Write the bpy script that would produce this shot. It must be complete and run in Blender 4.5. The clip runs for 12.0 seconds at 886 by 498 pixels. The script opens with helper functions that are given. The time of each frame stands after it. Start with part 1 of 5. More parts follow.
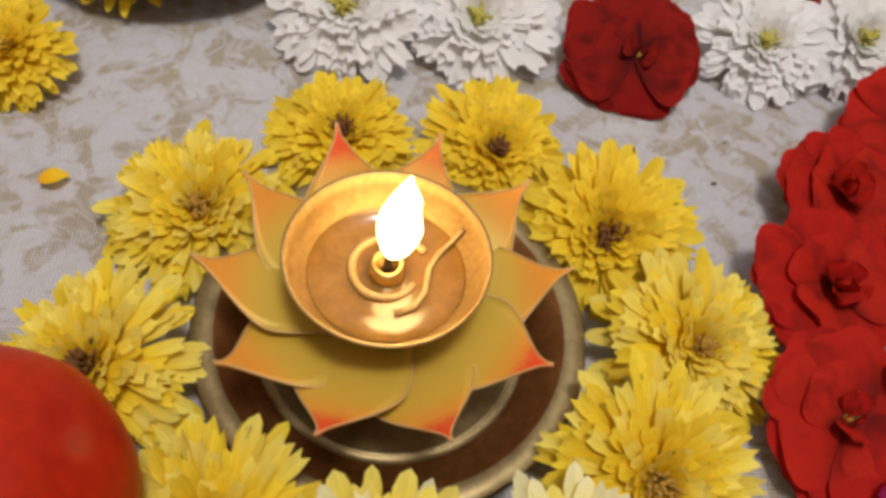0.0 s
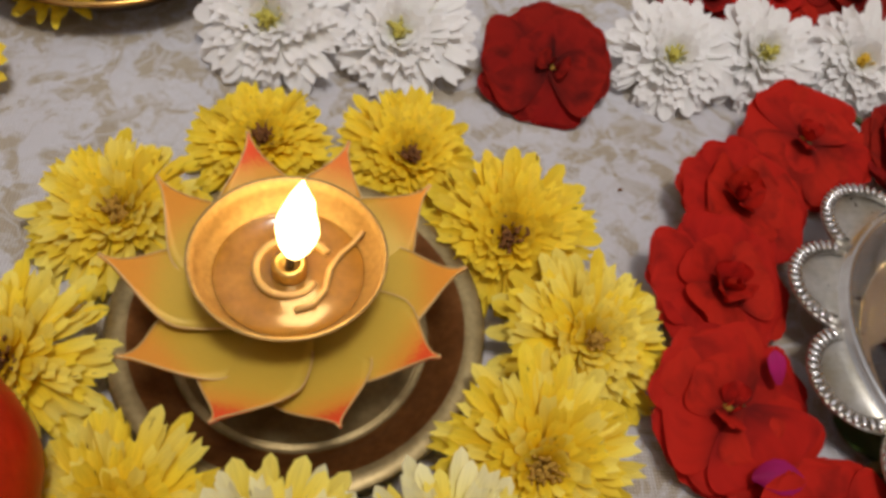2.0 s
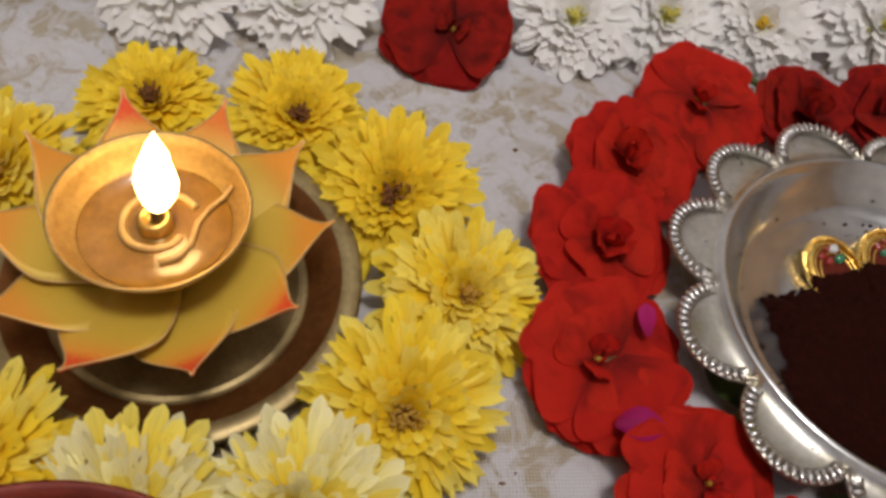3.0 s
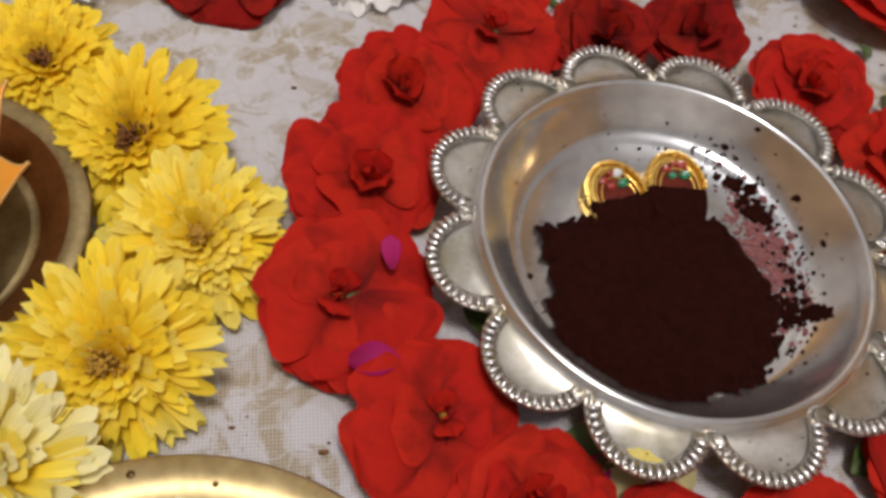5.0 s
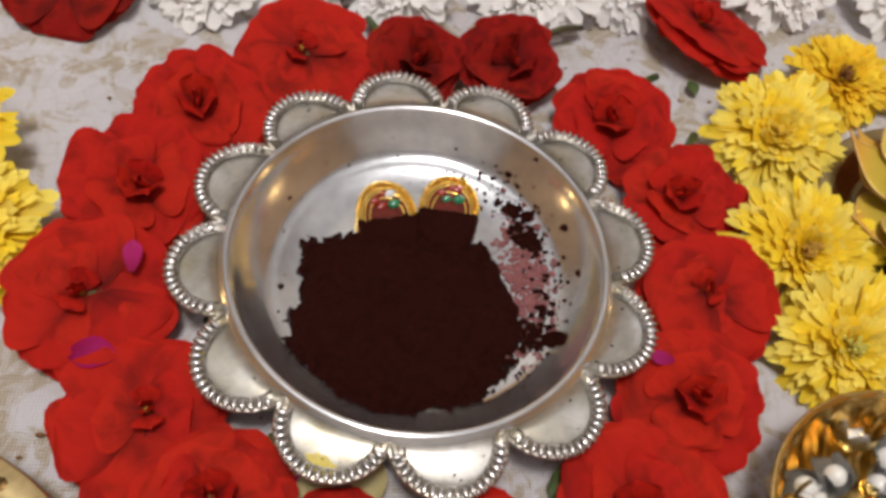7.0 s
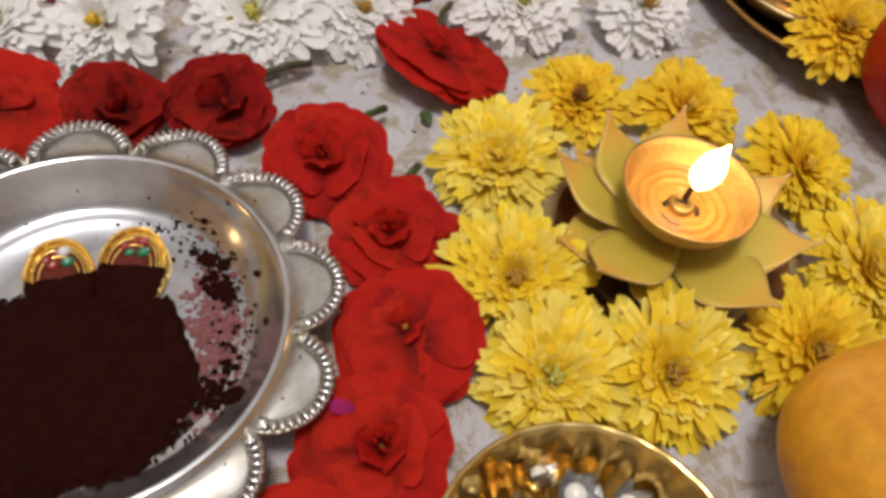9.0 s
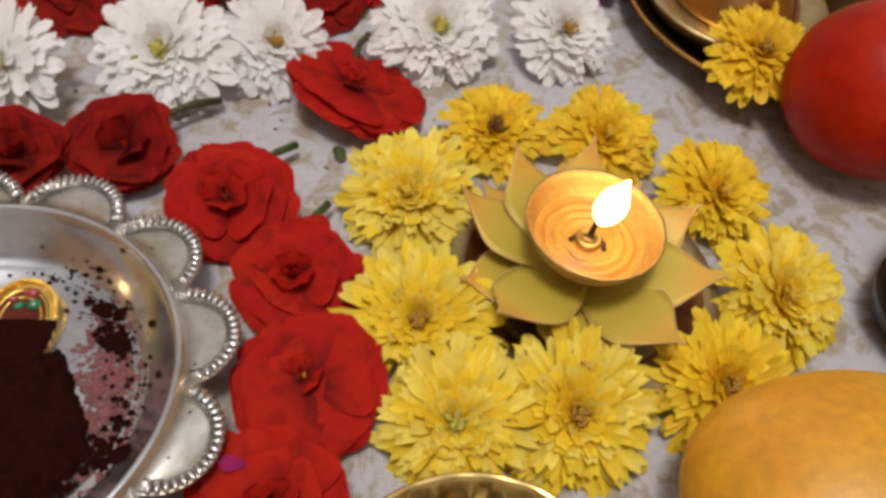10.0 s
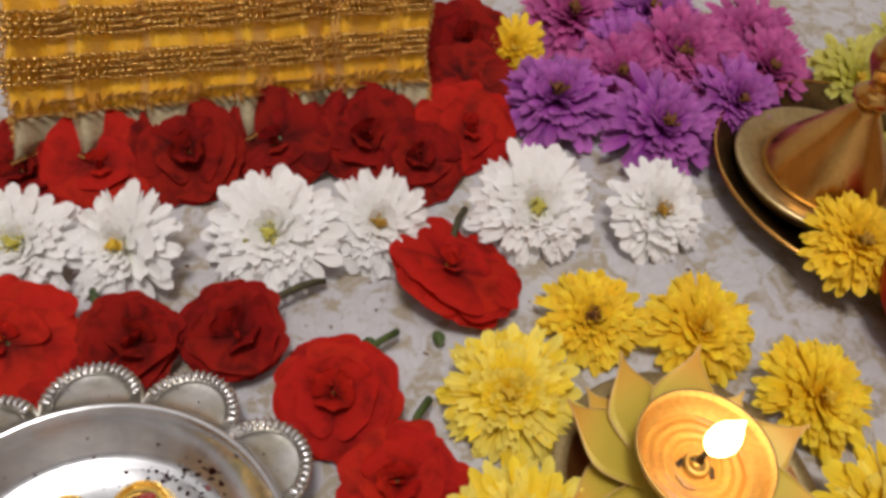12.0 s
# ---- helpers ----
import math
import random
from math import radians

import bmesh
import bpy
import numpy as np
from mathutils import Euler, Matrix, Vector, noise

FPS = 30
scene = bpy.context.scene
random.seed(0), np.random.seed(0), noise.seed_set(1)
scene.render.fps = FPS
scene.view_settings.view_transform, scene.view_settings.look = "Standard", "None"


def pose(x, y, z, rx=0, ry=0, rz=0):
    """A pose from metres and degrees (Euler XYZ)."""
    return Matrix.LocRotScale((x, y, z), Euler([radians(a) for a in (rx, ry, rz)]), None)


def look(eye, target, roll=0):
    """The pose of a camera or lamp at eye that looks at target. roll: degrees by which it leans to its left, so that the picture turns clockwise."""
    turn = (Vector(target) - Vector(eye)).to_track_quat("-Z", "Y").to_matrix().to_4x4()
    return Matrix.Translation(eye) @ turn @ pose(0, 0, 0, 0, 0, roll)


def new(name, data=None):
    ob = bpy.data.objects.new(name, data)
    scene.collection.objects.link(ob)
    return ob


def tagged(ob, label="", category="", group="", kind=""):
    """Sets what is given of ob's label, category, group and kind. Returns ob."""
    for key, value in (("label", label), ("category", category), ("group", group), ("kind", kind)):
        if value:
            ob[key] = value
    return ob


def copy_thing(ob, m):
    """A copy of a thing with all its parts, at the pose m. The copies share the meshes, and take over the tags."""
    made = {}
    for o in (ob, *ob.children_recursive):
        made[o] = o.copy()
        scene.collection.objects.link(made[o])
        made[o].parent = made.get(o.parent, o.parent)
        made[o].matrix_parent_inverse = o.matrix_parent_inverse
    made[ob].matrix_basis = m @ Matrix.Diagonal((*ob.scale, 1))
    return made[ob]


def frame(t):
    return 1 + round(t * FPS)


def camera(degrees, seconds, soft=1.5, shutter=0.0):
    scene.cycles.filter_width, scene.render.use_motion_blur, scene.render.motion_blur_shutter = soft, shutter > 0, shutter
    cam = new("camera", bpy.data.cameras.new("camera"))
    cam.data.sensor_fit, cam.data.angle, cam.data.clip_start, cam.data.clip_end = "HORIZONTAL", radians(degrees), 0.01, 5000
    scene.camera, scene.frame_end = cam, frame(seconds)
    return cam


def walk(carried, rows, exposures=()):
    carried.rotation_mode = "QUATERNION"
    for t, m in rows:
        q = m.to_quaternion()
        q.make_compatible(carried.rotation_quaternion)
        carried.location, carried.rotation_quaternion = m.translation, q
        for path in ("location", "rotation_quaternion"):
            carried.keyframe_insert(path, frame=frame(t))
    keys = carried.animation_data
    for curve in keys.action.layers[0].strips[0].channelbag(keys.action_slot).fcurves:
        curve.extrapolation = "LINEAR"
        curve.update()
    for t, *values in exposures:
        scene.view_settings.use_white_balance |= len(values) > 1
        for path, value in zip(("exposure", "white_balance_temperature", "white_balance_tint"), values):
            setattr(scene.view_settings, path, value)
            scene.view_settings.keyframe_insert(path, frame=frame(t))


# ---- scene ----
cam = camera(59.3, 12.0, soft=3.5)
PATH = [
    (0, (0.035, 0.074, 0.18), (0.233, 1.207, -1.456), 10.7),
    (0.5, (0.035, 0.072, 0.183), (0.232, 1.217, -1.445), 10.4),
    (1, (0.036, 0.072, 0.185), (0.253, 1.227, -1.433), 11.4),
    (1.5, (0.043, 0.071, 0.187), (0.279, 1.226, -1.429), 12.2),
    (2, (0.052, 0.065, 0.19), (0.312, 1.219, -1.423), 12.8),
    (2.5, (0.066, 0.062, 0.195), (0.342, 1.204, -1.423), 13.6),
    (2.7, (0.071, 0.06, 0.194), (0.376, 1.182, -1.434), 15.0),
    (4.3, (0.124, 0.054, 0.192), (0.459, 1.111, -1.473), 14.6),
    (4.5, (0.13, 0.054, 0.19), (0.475, 1.083, -1.49), 15.3),
    (5, (0.147, 0.049, 0.19), (0.486, 1.082, -1.489), 14.1),
    (5.5, (0.18, 0.038, 0.193), (0.44, 1.045, -1.515), 13.4),
    (6, (0.208, 0.036, 0.203), (0.404, 1.042, -1.515), 11.8),
    (6.5, (0.223, 0.038, 0.21), (0.426, 1.065, -1.494), 11.9),
    (6.7, (0.226, 0.038, 0.213), (0.43, 1.079, -1.483), 11.8),
    (8.3, (0.288, 0.04, 0.207), (0.551, 1.164, -1.427), 10.7),
    (8.5, (0.297, 0.041, 0.209), (0.582, 1.172, -1.416), 11.0),
    (9, (0.313, 0.041, 0.208), (0.65, 1.186, -1.397), 11.5),
    (9.5, (0.329, 0.046, 0.208), (0.702, 1.188, -1.391), 11.9),
    (10, (0.338, 0.048, 0.212), (0.721, 1.21, -1.37), 11.4),
    (10.5, (0.342, 0.049, 0.219), (0.743, 1.241, -1.336), 11.5),
    (11, (0.343, 0.058, 0.227), (0.741, 1.29, -1.298), 10.8),
    (11.5, (0.333, 0.071, 0.234), (0.7, 1.325, -1.28), 10.1),
    (12, (0.317, 0.088, 0.244), (0.607, 1.366, -1.267), 9.4),
]
walk(cam, [(t, look(eye, target, roll)) for t, eye, target, roll in PATH],
     exposures=[(0, -0.42), (2.7, -0.60), (4.5, -0.34), (6.0, -0.18), (8.5, -0.22), (10.5, -0.36), (12, -0.36)])

# ---- light ----
world = bpy.data.worlds.new("room_air")
world.use_nodes = True
world.node_tree.nodes["Background"].inputs[0].default_value = (0.75, 0.8, 1.0, 1)
world.node_tree.nodes["Background"].inputs[1].default_value = 0.15
scene.world = world

lamp_data = bpy.data.lights.new("room_lamp", "POINT")
lamp_data.shadow_soft_size = 0.17
lamp_data.energy, lamp_data.color = 76.0, (1.0, 0.925, 0.855)
room_lamp = new("room_lamp", lamp_data)
room_lamp.matrix_world = pose(0.16, -0.03, 1.62)


# ---- materials ----
def shader(name, rough=0.5, metal=0.0, spec=0.5, sss=0.0, sheen=0.0, coat=0.0):
    m = bpy.data.materials.new(name)
    m.use_nodes = True
    b = m.node_tree.nodes["Principled BSDF"]
    b.inputs["Roughness"].default_value = rough
    b.inputs["Metallic"].default_value = metal
    b.inputs["Specular IOR Level"].default_value = spec
    b.inputs["Sheen Weight"].default_value = sheen
    b.inputs["Coat Weight"].default_value = coat
    if sss:
        b.inputs["Subsurface Weight"].default_value = sss
        b.inputs["Subsurface Radius"].default_value = (0.003, 0.002, 0.0008)
        b.inputs["Subsurface Scale"].default_value = 1.0
    return m, m.node_tree.nodes, m.node_tree.links, b


def ramp(nodes, stops):
    r = nodes.new("ShaderNodeValToRGB")
    while len(r.color_ramp.elements) < len(stops):
        r.color_ramp.elements.new(0.5)
    for e, (p, c) in zip(r.color_ramp.elements, stops):
        e.position, e.color = p, (*c, 1)
    return r


def noise_tex(nodes, links, scale, detail=4.0, coord="Object", rough=0.6, distortion=0.0):
    tc = nodes.new("ShaderNodeTexCoord")
    n = nodes.new("ShaderNodeTexNoise")
    n.inputs["Scale"].default_value = scale
    n.inputs["Detail"].default_value = detail
    n.inputs["Roughness"].default_value = rough
    n.inputs["Distortion"].default_value = distortion
    links.new(tc.outputs[coord], n.inputs["Vector"])
    return n


def mix(nodes, links, fac, a, b, mode="MIX"):
    m = nodes.new("ShaderNodeMix")
    m.data_type, m.blend_type = "RGBA", mode
    for socket, v in ((m.inputs[0], fac), (m.inputs[6], a), (m.inputs[7], b)):
        if isinstance(v, (int, float)):
            socket.default_value = v
        elif isinstance(v, tuple):
            socket.default_value = (*v, 1)
        else:
            links.new(v, socket)
    return m.outputs[2]


def bump(nodes, links, b, height, strength, distance):
    n = nodes.new("ShaderNodeBump")
    n.inputs["Strength"].default_value = strength
    n.inputs["Distance"].default_value = distance
    links.new(height, n.inputs["Height"])
    links.new(n.outputs[0], b.inputs["Normal"])


def mottled(name, c1, c2, scale, rough=0.5, metal=0.0, fine=6.0, relief=0.3, depth=0.0004, rough_spread=0.12, grain=0.78, **kw):
    """A surface that wanders between two colours, with fine relief and uneven gloss."""
    m, nodes, links, b = shader(name, rough, metal, **kw)
    n1 = noise_tex(nodes, links, scale, 5)
    n2 = noise_tex(nodes, links, scale * fine, 4)
    r = ramp(nodes, [(0.3, c1), (0.7, c2)])
    links.new(n1.outputs[0], r.inputs[0])
    dark = ramp(nodes, [(0.3, (grain,) * 3), (0.65, (1, 1, 1))])
    links.new(n2.outputs[0], dark.inputs[0])
    links.new(mix(nodes, links, 1.0, r.outputs[0], dark.outputs[0], "MULTIPLY"), b.inputs["Base Color"])
    rr = nodes.new("ShaderNodeMapRange")
    rr.inputs["To Min"].default_value, rr.inputs["To Max"].default_value = max(0.02, rough - rough_spread), min(1, rough + rough_spread)
    links.new(n1.outputs[0], rr.inputs[0])
    links.new(rr.outputs[0], b.inputs["Roughness"])
    if relief:
        bump(nodes, links, b, n2.outputs[0], relief, depth)
    return m


def petal_material(name, base, body, tip, rough=0.55, spread=0.12, veins=0.14, flecks=0.0, through_light=0.55, sheen=0.0, wilt=0.0):
    """Petal colour from base to tip, a little different from petal to petal, with lengthwise veins and a few brown flecks."""
    m, nodes, links, b = shader(name, rough, sheen=sheen, spec=0.2)
    uv = nodes.new("ShaderNodeUVMap")
    sep = nodes.new("ShaderNodeSeparateXYZ")
    links.new(uv.outputs[0], sep.inputs[0])
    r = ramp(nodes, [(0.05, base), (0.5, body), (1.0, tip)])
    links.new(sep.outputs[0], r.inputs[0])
    info = nodes.new("ShaderNodeObjectInfo")
    island = nodes.new("ShaderNodeNewGeometry")
    total = nodes.new("ShaderNodeMath")
    total.operation = "ADD"
    links.new(info.outputs["Random"], total.inputs[0])
    links.new(island.outputs["Random Per Island"], total.inputs[1])
    chance = nodes.new("ShaderNodeMath")
    chance.operation = "FRACT"
    links.new(total.outputs[0], chance.inputs[0])
    hsv = nodes.new("ShaderNodeHueSaturation")
    for key, lo, hi in (("Hue", 0.5 - spread * 0.02, 0.5 + spread * 0.03), ("Value", 1 - spread, 1 + spread)):
        mr = nodes.new("ShaderNodeMapRange")
        mr.inputs["To Min"].default_value, mr.inputs["To Max"].default_value = lo, hi
        links.new(chance.outputs[0], mr.inputs[0])
        links.new(mr.outputs[0], hsv.inputs[key])
    links.new(r.outputs[0], hsv.inputs["Color"])
    wave = nodes.new("ShaderNodeTexNoise")
    wave.inputs["Scale"].default_value = 1.0
    wave.inputs["Detail"].default_value = 3
    stretch = nodes.new("ShaderNodeMapping")
    stretch.inputs["Scale"].default_value = (2.0, 14.0, 1.0)
    links.new(uv.outputs[0], stretch.inputs[0])
    links.new(chance.outputs[0], stretch.inputs["Location"])
    links.new(stretch.outputs[0], wave.inputs["Vector"])
    vr = ramp(nodes, [(0.3, (1 - veins,) * 3), (0.6, (1, 1, 1))])
    links.new(wave.outputs[0], vr.inputs[0])
    col = mix(nodes, links, 1.0, hsv.outputs[0], vr.outputs[0], "MULTIPLY")
    if flecks:
        n = noise_tex(nodes, links, 3.0, 4, "UV")
        add = nodes.new("ShaderNodeVectorMath")
        tc = nodes.new("ShaderNodeTexCoord")
        links.new(tc.outputs["UV"], add.inputs[0])
        sc = nodes.new("ShaderNodeMath")
        sc.operation, sc.inputs[1].default_value = "MULTIPLY", 37.0
        links.new(chance.outputs[0], sc.inputs[0])
        links.new(sc.outputs[0], add.inputs[1])
        links.new(add.outputs[0], n.inputs["Vector"])
        fr = ramp(nodes, [(0.68 - flecks * 0.1, (0, 0, 0)), (0.72, (1, 1, 1))])
        links.new(n.outputs[0], fr.inputs[0])
        col = mix(nodes, links, fr.outputs[0], col, (0.16, 0.075, 0.012))
    if wilt:
        # dark bruised blotches that run across a petal
        at = nodes.new("ShaderNodeMapping")
        at.inputs["Scale"].default_value = (1.6, 2.6, 1.0)
        far = nodes.new("ShaderNodeMath")
        far.operation, far.inputs[1].default_value = "MULTIPLY", 53.0
        links.new(chance.outputs[0], far.inputs[0])
        links.new(far.outputs[0], at.inputs["Location"])
        links.new(uv.outputs[0], at.inputs[0])
        blotch = nodes.new("ShaderNodeTexNoise")
        blotch.inputs["Scale"].default_value, blotch.inputs["Detail"].default_value = 1.3, 3
        links.new(at.outputs[0], blotch.inputs["Vector"])
        wr = ramp(nodes, [(0.30, (1 - wilt,) * 3), (0.52, (1, 1, 1))])
        links.new(blotch.outputs[0], wr.inputs[0])
        col = mix(nodes, links, 1.0, col, wr.outputs[0], "MULTIPLY")
    links.new(col, b.inputs["Base Color"])
    bump(nodes, links, b, wave.outputs[0], 0.3, 0.0003)
    thin = nodes.new("ShaderNodeBsdfTranslucent")
    links.new(col, thin.inputs[0])
    both = nodes.new("ShaderNodeMixShader")
    both.inputs[0].default_value = through_light
    links.new(b.outputs[0], both.inputs[1])
    links.new(thin.outputs[0], both.inputs[2])
    links.new(both.outputs[0], nodes["Material Output"].inputs[0])
    return m


YELLOW = petal_material("yellow_petal", (0.86, 0.46, 0.012), (0.94, 0.63, 0.015), (0.94, 0.72, 0.055), flecks=0.3, through_light=0.3)
LEMON = petal_material("lemon_petal", (0.86, 0.55, 0.02), (0.94, 0.69, 0.04), (0.94, 0.79, 0.16), flecks=0.2, through_light=0.3)
GOLDEN = petal_material("golden_petal", (0.84, 0.42, 0.012), (0.92, 0.56, 0.016), (0.92, 0.64, 0.04), flecks=0.25, through_light=0.3)
PALE = petal_material("cream_yellow_petal", (0.84, 0.62, 0.06), (0.92, 0.81, 0.24), (0.92, 0.87, 0.52), flecks=0.4, through_light=0.3)
WHITE = petal_material("white_petal", (0.88, 0.88, 0.66), (0.91, 0.91, 0.89), (0.92, 0.91, 0.92), veins=0.05, spread=0.03, through_light=0.3)
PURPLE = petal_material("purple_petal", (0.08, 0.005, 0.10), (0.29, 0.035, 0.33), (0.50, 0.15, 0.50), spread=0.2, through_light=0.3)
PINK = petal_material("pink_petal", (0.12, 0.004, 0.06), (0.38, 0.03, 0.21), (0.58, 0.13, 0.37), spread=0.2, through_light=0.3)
GREENISH = petal_material("green_yellow_petal", (0.5, 0.42, 0.03), (0.6, 0.55, 0.06), (0.66, 0.62, 0.18), flecks=0.3, through_light=0.3)
# dark petal base: the rose's deeper red plus shade painted into the heart
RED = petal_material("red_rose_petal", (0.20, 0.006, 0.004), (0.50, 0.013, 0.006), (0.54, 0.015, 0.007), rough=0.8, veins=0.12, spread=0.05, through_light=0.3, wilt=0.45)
# darker copy of the red: shade put into the back roses, also the buds
DARKSHADERED = petal_material("dark_shaded_rose_petal", (0.10, 0.004, 0.003), (0.27, 0.007, 0.004), (0.31, 0.008, 0.004), rough=0.85, veins=0.14, spread=0.06, through_light=0.25, wilt=0.6)
MAGENTA = petal_material("magenta_petal", (0.4, 0.01, 0.12), (0.55, 0.02, 0.22), (0.55, 0.03, 0.24), rough=0.6)
FLORET = mottled("brown_floret", (0.32, 0.14, 0.015), (0.62, 0.38, 0.04), 900, 0.7)
BURNT = mottled("dark_brown_floret", (0.09, 0.025, 0.007), (0.30, 0.12, 0.02), 900, 0.75)
GREENEYE = mottled("green_floret", (0.46, 0.42, 0.04), (0.74, 0.66, 0.16), 900, 0.6)
GOLDEYE = mottled("golden_floret", (0.62, 0.36, 0.02), (0.86, 0.60, 0.05), 900, 0.6)
LEAF = mottled("green_stem", (0.03, 0.06, 0.012), (0.09, 0.13, 0.03), 300, 0.5)
BROWNSTEM = mottled("brown_stem", (0.03, 0.025, 0.01), (0.09, 0.08, 0.03), 400, 0.6)
SEPAL = mottled("pale_sepal", (0.36, 0.30, 0.12), (0.55, 0.48, 0.24), 300, 0.6)
BRASS = mottled("old_brass", (0.42, 0.28, 0.09), (0.62, 0.46, 0.18), 90, 0.36, 1.0, fine=8, relief=0.15, depth=0.0002)
POLISHED = mottled("polished_brass", (0.56, 0.28, 0.07), (0.70, 0.40, 0.12), 60, 0.22, 1.0, fine=10, relief=0.08, depth=0.0002, rough_spread=0.08)
DARKBRASS = mottled("dark_brass", (0.06, 0.035, 0.014), (0.15, 0.09, 0.035), 70, 0.42, 1.0, fine=8, relief=0.15, depth=0.0002)
PALEBRASS = mottled("pale_brass", (0.44, 0.32, 0.14), (0.62, 0.49, 0.26), 60, 0.38, 0.9, fine=6, relief=0.08, depth=0.0002)
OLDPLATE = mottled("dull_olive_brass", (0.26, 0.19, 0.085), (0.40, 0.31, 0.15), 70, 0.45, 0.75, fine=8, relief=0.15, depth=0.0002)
# brown brass for plate walls, with the lotus's shadow put into the colour
SHADEDBRASS = mottled("shaded_brown_brass", (0.14, 0.05, 0.012), (0.26, 0.105, 0.028), 60, 0.38, 0.75, fine=8, relief=0.15, depth=0.0002)
LOBESILVER = mottled("stained_silver", (0.40, 0.36, 0.26), (0.60, 0.59, 0.59), 60, 0.34, 0.9, fine=5, relief=0.08, depth=0.0002)
ENAMEL = mottled("dark_red_enamel", (0.06, 0.006, 0.004), (0.16, 0.02, 0.008), 400, 0.55, spec=0.15)
BOWLGOLD = mottled("bright_gold_brass", (0.70, 0.48, 0.15), (0.84, 0.62, 0.25), 60, 0.2, 1.0, fine=10, relief=0.08, depth=0.0002, rough_spread=0.08)
GOLD = mottled("gold", (0.80, 0.50, 0.10), (0.92, 0.66, 0.20), 300, 0.25, 1.0, relief=0.1, depth=0.0001)
SILVER = mottled("worn_silver", (0.56, 0.555, 0.565), (0.75, 0.74, 0.745), 40, 0.18, 0.92, fine=3, relief=0.05, depth=0.0002, rough_spread=0.08)
SILVERDARK = mottled("tarnished_silver", (0.16, 0.15, 0.14), (0.5, 0.48, 0.44), 500, 0.35, 1.0)
STEEL = mottled("steel", (0.5, 0.5, 0.5), (0.7, 0.7, 0.7), 80, 0.22, 1.0)
OIL = mottled("amber_oil", (0.24, 0.11, 0.014), (0.36, 0.18, 0.028), 60, 0.2, 0.0, relief=0.0, spec=0.6, coat=0.5)
WAX = mottled("orange_wax", (0.55, 0.24, 0.035), (0.72, 0.36, 0.06), 120, 0.4, 0.0, relief=0.3, sss=0.2)
CHAR = mottled("charred_wick", (0.01, 0.007, 0.005), (0.05, 0.03, 0.015), 600, 0.8)
KUMKUM = mottled("dark_red_powder", (0.020, 0.0042, 0.003), (0.040, 0.008, 0.005), 500, 0.95, relief=1.0, depth=0.001, spec=0.05)
STAIN = mottled("pink_powder_stain", (0.20, 0.05, 0.055), (0.32, 0.13, 0.13), 800, 0.8, relief=0.6)
TURMERIC = mottled("turmeric_stain", (0.62, 0.50, 0.08), (0.72, 0.62, 0.22), 500, 0.8)
SHELL = mottled("white_shell", (0.82, 0.81, 0.78), (0.88, 0.87, 0.85), 150, 0.22, relief=0.05, coat=0.3, grain=0.94)
SHELLDARK = mottled("shell_mouth", (0.05, 0.04, 0.05), (0.12, 0.1, 0.1), 300, 0.6)
SHELLGREY = mottled("shell_spiral", (0.50, 0.53, 0.52), (0.62, 0.65, 0.64), 300, 0.4)
PEARL = mottled("pearl", (0.72, 0.70, 0.66), (0.82, 0.80, 0.77), 300, 0.18, relief=0.0, coat=0.6, grain=0.92)
POMEGRANATE = mottled("pomegranate_skin", (0.30, 0.006, 0.002), (0.52, 0.030, 0.006), 34, 0.40, fine=9, relief=0.25, depth=0.0006, spec=0.15)
MANGO = mottled("mango_skin", (0.66, 0.27, 0.015), (0.80, 0.42, 0.03), 30, 0.45, fine=9, relief=0.15, depth=0.0004)
SWEET = mottled("orange_sweet", (0.5, 0.2, 0.02), (0.62, 0.3, 0.05), 90, 0.5)
COPPER = mottled("dark_copper", (0.14, 0.016, 0.008), (0.24, 0.03, 0.012), 60, 0.4, 0.2)
BLACKMETAL = mottled("blackened_metal", (0.012, 0.009, 0.007), (0.05, 0.03, 0.018), 80, 0.3, 0.6)
GREENGEM = mottled("green_stone", (0.0, 0.10, 0.04), (0.01, 0.26, 0.11), 300, 0.12, relief=0.0, coat=1.0)
REDGEM = mottled("red_stone", (0.22, 0.01, 0.008), (0.45, 0.03, 0.02), 300, 0.12, relief=0.0, coat=1.0)
CLEARGEM = mottled("clear_stone", (0.5, 0.52, 0.54), (0.75, 0.77, 0.8), 300, 0.08, relief=0.0, coat=1.0)
PLASTER = mottled("wall_paint", (0.74, 0.73, 0.72), (0.80, 0.79, 0.78), 3, 0.9, relief=0.1)
# brown and bluish room colours, picked to tint the silver's reflections
BROWNWALL = mottled("brown_reflection_wall", (0.46, 0.27, 0.12), (0.56, 0.35, 0.17), 3, 0.8, relief=0.1)
CEILPAINT = mottled("bluish_bounce_ceiling", (0.72, 0.79, 0.90), (0.76, 0.83, 0.93), 3, 0.9, relief=0.1)
WOOD = mottled("table_wood", (0.16, 0.08, 0.03), (0.26, 0.14, 0.06), 20, 0.5)
STONEFLOOR = mottled("floor_stone", (0.38, 0.34, 0.29), (0.46, 0.42, 0.36), 6, 0.5)


